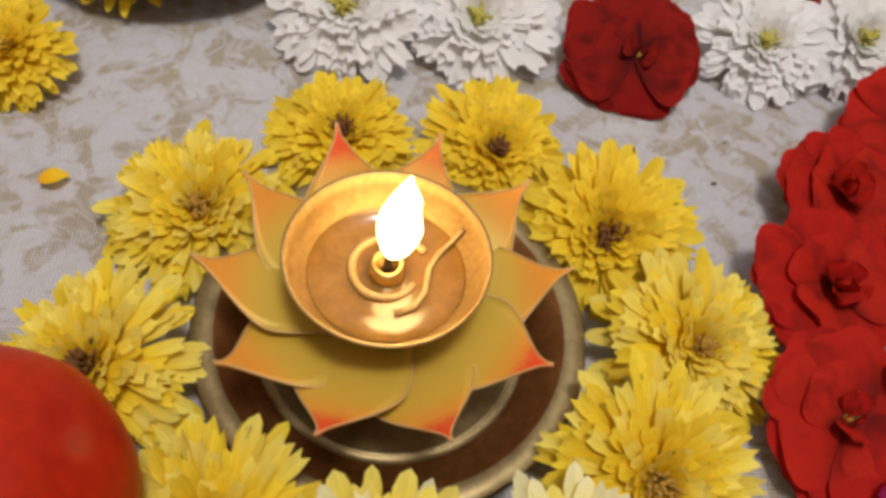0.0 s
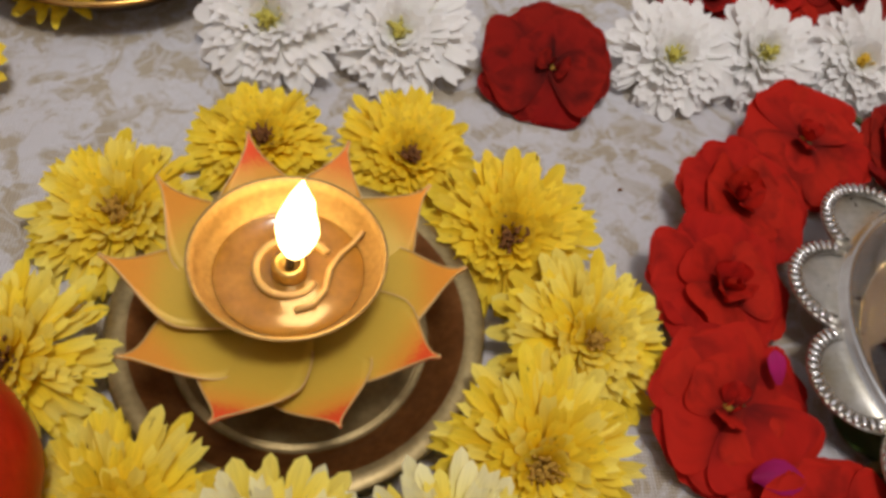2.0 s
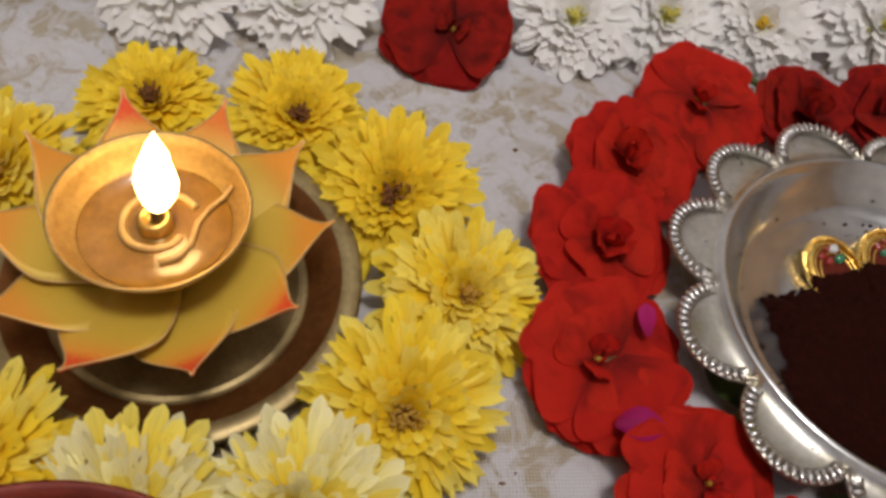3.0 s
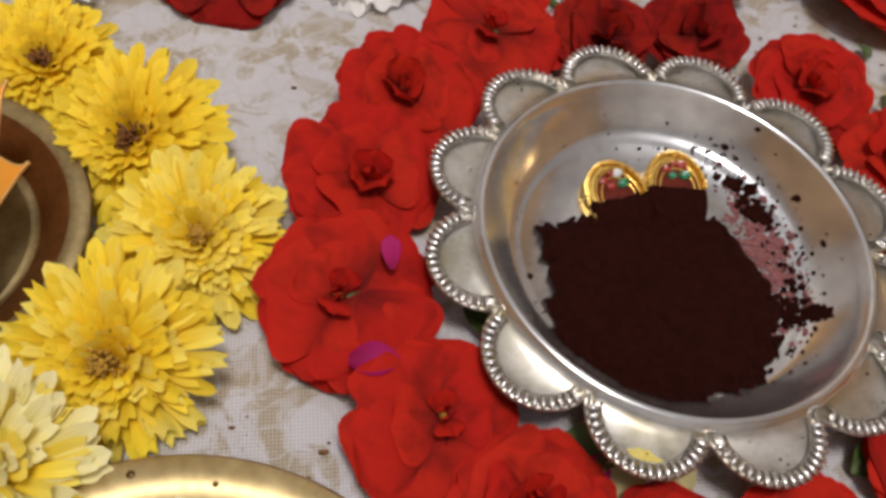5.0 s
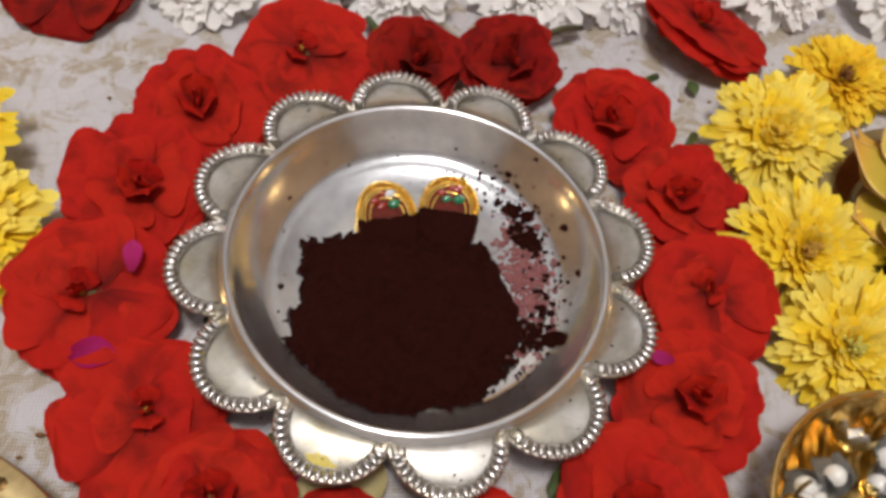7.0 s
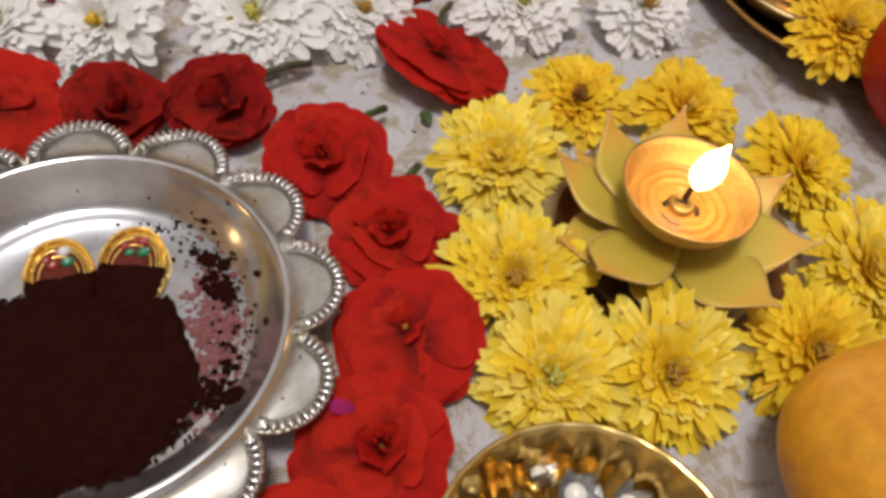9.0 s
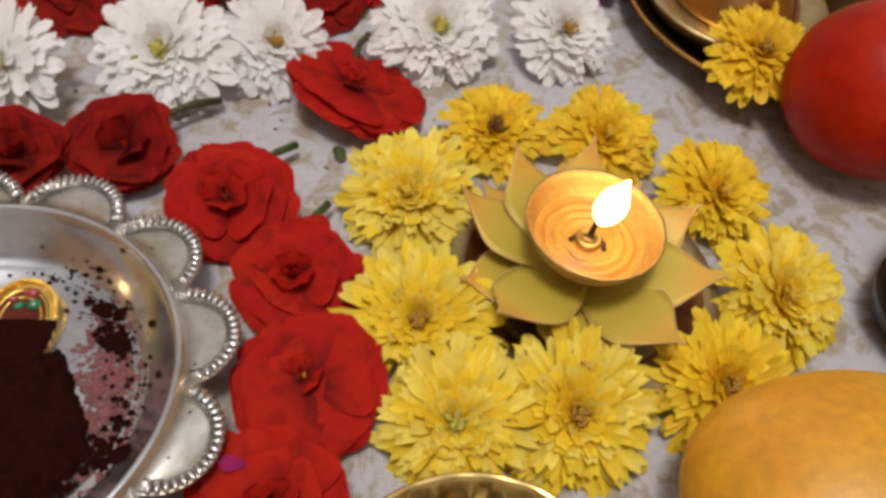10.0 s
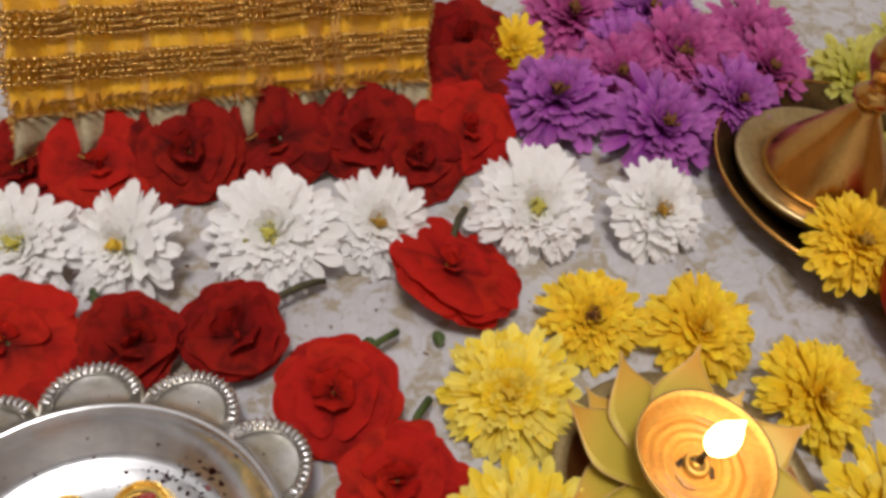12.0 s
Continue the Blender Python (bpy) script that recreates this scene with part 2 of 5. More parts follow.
def lotus_material(name, body, body2, tip, red):
    """Painted brass petal: olive gold, turning orange towards the tip, on some petals red, with small specks."""
    m, nodes, links, b = shader(name, 0.45, 0.1, spec=0.35)
    uv = nodes.new("ShaderNodeUVMap")
    sep = nodes.new("ShaderNodeSeparateXYZ")
    links.new(uv.outputs[0], sep.inputs[0])
    n = noise_tex(nodes, links, 90, 4)
    warp = nodes.new("ShaderNodeMath")
    warp.operation, warp.inputs[1].default_value = "MULTIPLY_ADD", 0.24
    links.new(n.outputs[0], warp.inputs[0])
    links.new(sep.outputs[0], warp.inputs[2])
    shades = []
    for end in (tip, red):
        r = ramp(nodes, [(0.65, body), (0.78, body2), (0.92, tip), (1.0, end)])
        links.new(warp.outputs[0], r.inputs[0])
        shades.append(r.outputs[0])
    info = nodes.new("ShaderNodeObjectInfo")
    some = ramp(nodes, [(0.55, (0, 0, 0)), (0.75, (1, 1, 1))])
    links.new(info.outputs["Random"], some.inputs[0])
    col = mix(nodes, links, some.outputs[0], shades[0], shades[1])
    sp = noise_tex(nodes, links, 700, 2)
    sr = ramp(nodes, [(0.70, (1, 1, 1)), (0.74, (0.25, 0.1, 0.03))])
    links.new(sp.outputs[0], sr.inputs[0])
    links.new(mix(nodes, links, 1.0, col, sr.outputs[0], "MULTIPLY"), b.inputs["Base Color"])
    bump(nodes, links, b, n.outputs[0], 0.12, 0.0006)
    return m


LOTUS = lotus_material("lotus_paint", (0.56, 0.38, 0.05), (0.64, 0.40, 0.05), (0.82, 0.34, 0.045), (0.80, 0.09, 0.025))
LOTUSTWO = lotus_material("lotus_paint_soft", (0.50, 0.38, 0.05), (0.58, 0.42, 0.06), (0.72, 0.43, 0.07), (0.74, 0.38, 0.06))
BOWLBRASS = mottled("brushed_brass", (0.50, 0.33, 0.12), (0.62, 0.44, 0.18), 80, 0.52, 0.9, fine=8, relief=0.12, depth=0.0002)
WICK = mottled("waxed_cotton", (0.50, 0.30, 0.09), (0.66, 0.44, 0.16), 300, 0.45)
LOTUSEDGE = mottled("petal_edge", (0.74, 0.48, 0.18), (0.84, 0.62, 0.30), 200, 0.35, 0.3)


def flame_material():
    m = bpy.data.materials.new("flame_glow")
    m.use_nodes = True
    nodes, links = m.node_tree.nodes, m.node_tree.links
    nodes.remove(nodes["Principled BSDF"])
    e = nodes.new("ShaderNodeEmission")
    e.inputs[0].default_value = (1.0, 0.64, 0.26, 1)
    e.inputs[1].default_value = 24.0
    links.new(e.outputs[0], nodes["Material Output"].inputs[0])
    return m


FLAME = flame_material()


def brocade():
    """Cream table cloth with a woven silver-white scroll pattern and a coarse thread relief."""
    m, nodes, links, b = shader("brocade_cloth", 0.72, sheen=0.2, spec=0.3)
    tc = nodes.new("ShaderNodeTexCoord")

    def math_node(op, x, y=None, z=None):
        n = nodes.new("ShaderNodeMath")
        n.operation = op
        for socket, v in zip(n.inputs, (x, y, z)):
            if isinstance(v, (int, float)):
                socket.default_value = v
            elif v is not None:
                links.new(v, socket)
        return n.outputs[0]

    frayed = noise_tex(nodes, links, 700, 2).outputs[0]
    # leaves and scrolls: rounded cells between thin winding gaps
    warp = noise_tex(nodes, links, 55, 2)
    bend = nodes.new("ShaderNodeVectorMath")
    bend.operation = "MULTIPLY_ADD"
    links.new(warp.outputs[1], bend.inputs[0])
    bend.inputs[1].default_value = (0.022, 0.022, 0.0)
    links.new(tc.outputs["Object"], bend.inputs[2])
    cells = nodes.new("ShaderNodeTexVoronoi")
    cells.feature = "DISTANCE_TO_EDGE"
    cells.inputs["Scale"].default_value = 95
    links.new(bend.outputs[0], cells.inputs["Vector"])
    leaf = math_node("MULTIPLY_ADD", frayed, 0.16, cells.outputs["Distance"])
    lr = ramp(nodes, [(0.07, (0, 0, 0)), (0.18, (1, 1, 1))])
    links.new(leaf, lr.inputs[0])
    # bare patches of plain canvas between the figures
    blob = noise_tex(nodes, links, 70, 3, distortion=1.1).outputs[0]
    blob = math_node("MULTIPLY_ADD", frayed, 0.14, blob)
    br = ramp(nodes, [(0.50, (0, 0, 0)), (0.59, (1, 1, 1))])
    links.new(blob, br.inputs[0])
    n = noise_tex(nodes, links, 48, 1, distortion=1.8).outputs[0]
    curl = math_node("MULTIPLY_ADD", frayed, 0.05, math_node("ABSOLUTE", math_node("SUBTRACT", n, 0.5)))
    cr = ramp(nodes, [(0.035, (1, 1, 1)), (0.075, (0, 0, 0))])
    links.new(curl, cr.inputs[0])
    figure = math_node("MAXIMUM", math_node("MULTIPLY", br.outputs[0], math_node("MULTIPLY_ADD", lr.outputs[0], 0.25, 0.75)), math_node("MULTIPLY", cr.outputs[0], 0.55))
    thread = []
    for axis in ("X", "Y"):
        w = nodes.new("ShaderNodeTexWave")
        w.bands_direction = axis
        w.inputs["Scale"].default_value = 330
        w.inputs["Distortion"].default_value = 2.0
        w.inputs["Detail"].default_value = 2
        w.inputs["Detail Scale"].default_value = 0.4
        links.new(tc.outputs["Object"], w.inputs["Vector"])
        thread.append(w.outputs[1])
    weave = math_node("MULTIPLY", thread[0], thread[1])
    patchy = noise_tex(nodes, links, 90, 2).outputs[0]
    weave = math_node("MULTIPLY", weave, math_node("MULTIPLY_ADD", patchy, 1.2, 0.3))
    ground = ramp(nodes, [(0.0, (0.30, 0.255, 0.19)), (0.7, (0.57, 0.51, 0.415))])
    links.new(weave, ground.inputs[0])
    silver = ramp(nodes, [(0.0, (0.47, 0.465, 0.495)), (0.6, (0.67, 0.67, 0.715))])
    links.new(weave, silver.inputs[0])
    stain = noise_tex(nodes, links, 9, 3)
    sr = ramp(nodes, [(0.35, (0.88, 0.86, 0.86)), (0.65, (1, 1, 1))])
    links.new(stain.outputs[0], sr.inputs[0])
    col = mix(nodes, links, figure, ground.outputs[0], silver.outputs[0])
    col = mix(nodes, links, 1.0, col, sr.outputs[0], "MULTIPLY")
    links.new(col, b.inputs["Base Color"])
    bump(nodes, links, b, math_node("MULTIPLY_ADD", figure, 0.6, weave), 0.5, 0.0006)
    return m


BROCADE = brocade()
YELLOWSILK = mottled("yellow_silk", (0.72, 0.34, 0.008), (0.82, 0.46, 0.015), 40, 0.38, fine=12, relief=0.2, depth=0.0004, sheen=0.4)
LACE = mottled("dull_lace", (0.44, 0.37, 0.22), (0.62, 0.54, 0.36), 500, 0.7, relief=0.8, depth=0.0006)
BRAID = mottled("gold_braid", (0.42, 0.20, 0.035), (0.90, 0.60, 0.20), 700, 0.3, 0.9, relief=0.3, depth=0.0003)


# ---- building helpers ----
def to_mesh(name, bm, materials, smooth=True):
    me = bpy.data.meshes.new(name)
    bmesh.ops.recalc_face_normals(bm, faces=bm.faces[:]) if smooth is not None else None
    bm.to_mesh(me)
    bm.free()
    for f in me.polygons:
        f.use_smooth = bool(smooth)
    for m in materials if isinstance(materials, (list, tuple)) else [materials]:
        me.materials.append(m)
    return me


def thicken(bm, t):
    """Gives a sheet its thickness, downwards from the side that its normals show."""
    bm.normal_update()
    bmesh.ops.solidify(bm, geom=bm.faces[:], thickness=t)


def part(name, bm, material, parent, label="", m=None, smooth=True):
    ob = new(name, to_mesh(name, bm, material, smooth))
    ob.parent = parent
    if m is not None:
        ob.matrix_basis = m
    return tagged(ob, label)


def share(name, me, parent, m):
    ob = new(name, me)
    ob.parent, ob.matrix_basis = parent, m
    return ob


def thing(name, m, label, category, group="", kind=""):
    ob = new(name)
    ob.empty_display_size = 0.01
    ob.matrix_basis = m
    return tagged(ob, label, category, group, kind)


def lathe(profile, seg=64, wobble=0.0, closed=False):
    """A turned shape from (radius, height) pairs; radius 0 closes an end in a point."""
    bm = bmesh.new()
    rings = []
    for r, z in profile:
        if r < 1e-6:
            rings.append([bm.verts.new((0, 0, z))])
        else:
            rings.append([bm.verts.new((r * math.cos(a) * (1 + wobble * noise.noise((math.cos(a) * 2, math.sin(a) * 2, z * 40))), r * math.sin(a), z))
                          for a in (2 * math.pi * k / seg for k in range(seg))])
    pairs = list(zip(rings, rings[1:])) + ([(rings[-1], rings[0])] if closed else [])
    for a, b in pairs:
        for k in range(seg):
            j = (k + 1) % seg
            if len(a) == 1 and len(b) > 1:
                bm.faces.new((a[0], b[k], b[j]))
            elif len(b) == 1 and len(a) > 1:
                bm.faces.new((a[k], b[0], a[j]))
            elif len(a) > 1:
                bm.faces.new((a[k], b[k], b[j], a[j]))
    return bm


def ball(r, squash=(1, 1, 1), sub=3, rough=0.0, freq=1.0, seed=0):
    bm = bmesh.new()
    bmesh.ops.create_icosphere(bm, subdivisions=sub, radius=r)
    for v in bm.verts:
        d = v.co.normalized()
        k = 1 + rough * noise.noise(d * freq + Vector((seed, seed * 1.7, 0)))
        v.co = Vector((v.co.x * squash[0] * k, v.co.y * squash[1] * k, v.co.z * squash[2] * k))
    return bm


def tube(points, radius, seg=8, taper=1.0):
    """A round rod through the points."""
    bm = bmesh.new()
    pts = [Vector(p) for p in points]
    rings = []
    for i, p in enumerate(pts):
        t = (pts[min(i + 1, len(pts) - 1)] - pts[max(i - 1, 0)]).normalized()
        side = t.cross(Vector((0, 0, 1)))
        side = side.normalized() if side.length > 1e-4 else Vector((1, 0, 0))
        up = side.cross(t)
        r = radius * (1 + (taper - 1) * i / max(1, len(pts) - 1))
        rings.append([bm.verts.new(p + r * (math.cos(a) * side + math.sin(a) * up)) for a in (2 * math.pi * k / seg for k in range(seg))])
    for a, b in zip(rings, rings[1:]):
        for k in range(seg):
            bm.faces.new((a[k], a[(k + 1) % seg], b[(k + 1) % seg], b[k]))
    bm.faces.new(rings[0][::-1])
    bm.faces.new(rings[-1])
    return bm


def blade(nu, nv, width, shape, uv=True):
    """A petal of unit length along x: width(u) is its half width, shape(u, v) its height."""
    bm = bmesh.new()
    layer = bm.loops.layers.uv.new("UVMap")
    grid = [[bm.verts.new((u + shape(u, v)[1], width(u) * v, shape(u, v)[0])) for v in (2 * j / nv - 1 for j in range(nv + 1))] for u in (i / nu for i in range(nu + 1))]
    for i in range(nu):
        for j in range(nv):
            f = bm.faces.new((grid[i][j], grid[i + 1][j], grid[i + 1][j + 1], grid[i][j + 1]))
            for loop, (a, b) in zip(f.loops, ((i, j), (i + 1, j), (i + 1, j + 1), (i, j + 1))):
                loop[layer].uv = (a / nu, b / nv)
    return bm


# ---- the room and the table ----
def slab(name, x0, y0, z0, x1, y1, z1, material, parent=None):
    bm = bmesh.new()
    bmesh.ops.create_cube(bm, size=1.0)
    for v in bm.verts:
        v.co = Vector(((x0 + x1) / 2 + v.co.x * (x1 - x0), (y0 + y1) / 2 + v.co.y * (y1 - y0), (z0 + z1) / 2 + v.co.z * (z1 - z0)))
    return part(name, bm, material, parent, smooth=False)


# unseen walls and ceiling, added to bounce light and reflect in the silver
for name, box in (("wall_north", (-2.1, 1.6, -0.45, 2.3, 1.7, 2.2)), ("wall_south", (-2.1, -2.1, -0.45, 2.3, -2.0, 2.2)),
                  ("wall_west", (-2.1, -2.0, -0.45, -2.0, 1.6, 2.2)), ("wall_east", (2.2, -2.0, -0.45, 2.3, 1.6, 2.2))):
    side = name in ("wall_west", "wall_east")
    tagged(slab(name, *box, BROWNWALL if side else PLASTER), "unseen brown side wall, added for warm reflections in the silver" if side else "unseen white wall, added to close the room and bounce light", "wall", kind="structure")
tagged(slab("ceiling", -2.1, -2.1, 2.2, 2.3, 1.7, 2.3, CEILPAINT), "unseen bluish-white ceiling, added for fill light and silver reflections", "ceiling", kind="structure")
tagged(slab("floor", -2.1, -2.1, -0.55, 2.3, 1.7, -0.45, STONEFLOOR), "plain stone floor below the table", "floor", kind="structure")

table = thing("table", pose(0.25, 0.25, -0.45), "low wooden table under a brocade cloth", "table")
slab("tabletop", -0.72, -0.52, 0.415, 0.72, 0.52, 0.444, WOOD, table)
for sx in (-0.66, 0.66):
    for sy in (-0.46, 0.46):
        slab("leg", sx - 0.03, sy - 0.03, 0.0, sx + 0.03, sy + 0.03, 0.415, WOOD, table)


def make_cloth():
    bm = bmesh.new()
    nx, ny = 150, 110
    grid = []
    for i in range(nx + 1):
        row = []
        for j in range(ny + 1):
            x, y = -0.75 + 1.5 * i / nx, -0.55 + 1.1 * j / ny
            drop = max(0, abs(x) - 0.725) + max(0, abs(y) - 0.525)
            z = 0.0005 * noise.noise((x * 14, y * 14, 0)) + 0.0003 * noise.noise((x * 45, y * 45, 3)) - 0.0006 - drop * 3
            row.append(bm.verts.new((x, y, z)))
        grid.append(row)
    for i in range(nx):
        for j in range(ny):
            bm.faces.new((grid[i][j], grid[i + 1][j], grid[i + 1][j + 1], grid[i][j + 1]))
    thicken(bm, 0.002)
    top = max(v.co.z for v in bm.verts)
    for v in bm.verts:
        v.co.z -= max(0, top)
    cloth = new("tablecloth", to_mesh("tablecloth", bm, BROCADE))
    cloth.matrix_basis = pose(0.25, 0.25, 0.0)
    return tagged(cloth, "cream brocade cloth with silver-white woven scrolls on the table", "tablecloth")


make_cloth()


# ---- flowers ----
def strap(curl, cup, wide, notch, twist):
    """A narrow petal: cup folds its sides up, curl bends it along its length."""
    def width(u):
        return wide * (0.45 + 0.60 * min(1, u / 0.8) ** 1.3) * (1 if u < 0.8 else 1 - 0.30 * ((u - 0.8) / 0.2) ** 2)
    def shape(u, v):
        return curl * u * u + cup * wide * (v * v - 0.3) * (0.4 + 0.6 * u) + twist * u * v * wide, notch * (abs(v) - 0.5) * max(0, u - 0.7)
    return blade(6, 4, width, shape)


PETALS = {}


def petal_set(material):
    """Meshes for one petal colour, flat outer ones first, curled inner ones last."""
    if material.name not in PETALS:
        specs = ((-0.10, 0.3, 0.100, -0.25, 0.12), (-0.05, 0.32, 0.098, 0.3, -0.15), (-0.01, 0.35, 0.100, 0.25, 0.1), (0.08, 0.5, 0.110, 0.2, -0.1))
        PETALS[material.name] = [to_mesh("petal", strap(*s), material, True) for s in specs]
    return PETALS[material.name]


def florets(r, h, count, seed, size):
    """A low dome crowded with small florets."""
    rnd = random.Random(seed)
    bm = lathe([(0, 0), (r, 0), (r * 0.8, h * 0.5), (r * 0.4, h * 0.85), (0, h)], 14)
    for k in range(count):
        rr, a = r * math.sqrt((k + 0.5) / count), k * 2.39996
        top = h * (1 - 0.7 * (rr / r) ** 2)
        s = size * rnd.uniform(0.6, 1.3)
        m = pose(rr * math.cos(a), rr * math.sin(a), top, rnd.uniform(-30, 30), rnd.uniform(-30, 30), rnd.uniform(0, 360))
        bmesh.ops.create_cone(bm, segments=5, radius1=s, radius2=s * 0.45, depth=s * rnd.uniform(2.5, 5), cap_ends=True, matrix=m)
    return bm


def joined(name, pieces, materials):
    """One mesh from many (mesh, matrix, material index) pieces, with their UVs."""
    co, faces, uvs, index, base = [], [], [], [], 0
    for me, m, slot in pieces:
        n = len(me.vertices)
        a = np.empty(n * 3)
        me.vertices.foreach_get("co", a)
        mm = np.array(m)
        co.append(a.reshape(n, 3) @ mm[:3, :3].T + mm[:3, 3])
        t = np.empty(len(me.loops) * 2)
        me.uv_layers[0].data.foreach_get("uv", t)
        uvs.append(t)
        faces += [[base + v for v in p.vertices] for p in me.polygons]
        index += [slot] * len(me.polygons)
        base += n
    out = bpy.data.meshes.new(name)
    out.from_pydata(np.concatenate(co).tolist(), [], faces)
    out.uv_layers.new(name="UVMap").data.foreach_set("uv", np.concatenate(uvs))
    for m in materials:
        out.materials.append(m)
    out.polygons.foreach_set("material_index", index)
    out.polygons.foreach_set("use_smooth", [True] * len(index))
    return out


def chrysanthemum(x, y, r, material, seed, label, group, eye=None, eye_r=0.0, tilt=(0, 0), z=0.0, ragged=0.09, count=190, wide=1.0, second=None, face=12, lean=12):
    """A dense flower: petals set in a spiral, flat at the rim and steeper towards a small eye."""
    rnd = random.Random(seed)
    tilt = (tilt[0] + face, tilt[1])
    flat = 0.72 * r * math.sin(radians(abs(tilt[0]) + 0.5 * abs(tilt[1])))
    tilt = (tilt[0] + lean, tilt[1])
    rise = 0.72 * r * math.sin(radians(abs(tilt[0]) + 0.5 * abs(tilt[1])))
    z += rise
    y -= 0.4 * flat + 0.8 * (rise - flat)
    th = thing("chrysanthemum", pose(x, y, z, 0, 0, -12) @ pose(0, 0, 0, tilt[0], tilt[1], 0) @ pose(0, 0, 0, 0, 0, rnd.uniform(0, 360)), label, "flower", group)
    zb = 0.20 * r
    part("calyx", lathe([(0, -rise * 1.05), (0.06 * r, -rise * 1.05), (0.09 * r, -0.1 * rise), (0.2 * r, zb * 0.4), (0.26 * r, zb * 0.9), (0.1 * r, zb * 0.98), (0, zb * 0.98)], 12), LEAF, th)
    sets = [petal_set(material), petal_set(second or material)]
    cx, cy = rnd.gauss(0, 0.05) * r, rnd.gauss(0, 0.05) * r
    inner = []
    for i in range(count):
        f = i / count
        if rnd.random() < ragged * 0.25:
            continue
        e = -5 + 20 * f + 34 * f ** 3 + rnd.gauss(0, 3 + 16 * ragged)
        ll = r * (0.88 - 0.60 * f ** 1.1) * rnd.uniform(1 - ragged * 1.2, 1 + ragged * 0.6)
        w = r * wide * (0.98 - 0.34 * f) * rnd.uniform(0.84, 1.18)
        base = 0.20 * (1 - f) ** 0.8 + 0.02 + 0.10 * eye_r
        kind = min(3, max(0, int(f * 3.2 + rnd.uniform(0, 1))))
        slot = 1 if second and rnd.random() < 0.35 else 0
        m = (Matrix.Translation((cx * f, cy * f, 0)) @ pose(0, 0, 0, 0, 0, 137.508 * i + rnd.gauss(0, 6))
             @ pose(base * r, 0, zb + 0.10 * r * f + 0.0004 * rnd.random(), rnd.gauss(0, 9), -e, 0) @ Matrix.Diagonal((ll, w, ll, 1)))
        if i < 62:
            share("petal", sets[slot][kind], th, m)
        else:
            inner.append((sets[slot][kind], m, slot))
    share("inner_petals", joined("inner_petals", inner, [material, second or material]), th, Matrix.Identity(4))
    if not eye:
        eye, eye_r = (BURNT if material in (PURPLE, PINK) else GOLDEYE), 0.10
    # withered florets showing between the inner petals, in uneven tufts
    bm = florets(0.13 * r, 0.10 * r, 10, seed, 0.02 * r)
    for k in range(int(26 + 130 * eye_r)):
        a, q = rnd.uniform(0, 6.283), abs(rnd.gauss(0, 0.55)) * max(0.10, eye_r) * r
        q = min(q, 0.42 * r)
        s_ = 0.018 * r * rnd.uniform(0.6, 1.5)
        m = pose(q * math.cos(a), q * math.sin(a), 0.20 * r - 0.25 * q, 0, 0, math.degrees(a)) @ pose(0, 0, 0, rnd.gauss(0, 16), rnd.uniform(5, 50), 0)
        bmesh.ops.create_cone(bm, segments=4, radius1=s_ * 0.6, radius2=s_, depth=s_ * rnd.uniform(4, 8), cap_ends=True, matrix=m)
    part("flower_center", bm, eye, th, "crowded tiny florets", pose(cx, cy, zb + 0.06 * r))
    return th


def rose_blade(wide, cup, roll, fold, seed):
    """A broad blunt petal: its rim rolls down, its sides carry a few soft creases, its edge is a little angular."""
    rnd = random.Random(seed)
    ph, k2, peak = rnd.uniform(0, 6), rnd.uniform(0.7, 1.6), rnd.uniform(-0.4, 0.4)
    def width(u):
        return wide * (0.28 + 0.72 * math.sin(min(1.0, u * 1.5) * math.pi / 2)) * (1 if u < 0.7 else math.sqrt(max(0.12, 1 - ((u - 0.7) / 0.32) ** 2)))
    def shape(u, v):
        z = cup * (u * u * 0.5 + 0.35 * wide * v * v * u) - roll * max(0, u - 0.6) ** 2 * 2.4
        z -= roll * 0.5 * max(0, abs(v) - 0.55) ** 2 * u
        z += fold * (0.05 * math.sin(2.6 * v * k2 + ph) + 0.03 * math.sin(6.5 * v + 2 * ph + 2 * u)) * u * u
        return z, (0.04 - 0.07 * abs(v - peak)) * u * u + 0.007 * math.sin(7 * v + ph) * u
    return blade(10, 10, width, shape)


ROSE_PETALS = {}


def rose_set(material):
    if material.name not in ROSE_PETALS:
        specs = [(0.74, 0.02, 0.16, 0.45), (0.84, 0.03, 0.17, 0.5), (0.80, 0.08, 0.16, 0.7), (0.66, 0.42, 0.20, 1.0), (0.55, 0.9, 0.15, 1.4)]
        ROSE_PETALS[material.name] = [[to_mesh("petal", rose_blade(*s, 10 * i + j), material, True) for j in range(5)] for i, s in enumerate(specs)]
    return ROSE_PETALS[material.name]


# petals of a rose, layer by layer: how many, how steep, how long, how far the layer is shifted towards the heart
ROSE_STYLES = {"flat": ((6, 0, 1.04, 0.0), (4, 2, 0.92, 0.03), (2, 5, 0.58, 0.08), (2, 26, 0.30, 0.14), (2, 60, 0.20, 0.16)),
               "cupped": ((6, 1, 1.04, 0.0), (4, 4, 0.92, 0.02), (3, 14, 0.66, 0.05), (3, 38, 0.42, 0.10), (2, 62, 0.26, 0.12)),
               "bud": ((5, 6, 1.0, 0.0), (4, 14, 0.94, 0.03), (3, 24, 0.84, 0.06), (2, 44, 0.60, 0.08), (2, 66, 0.40, 0.08))}


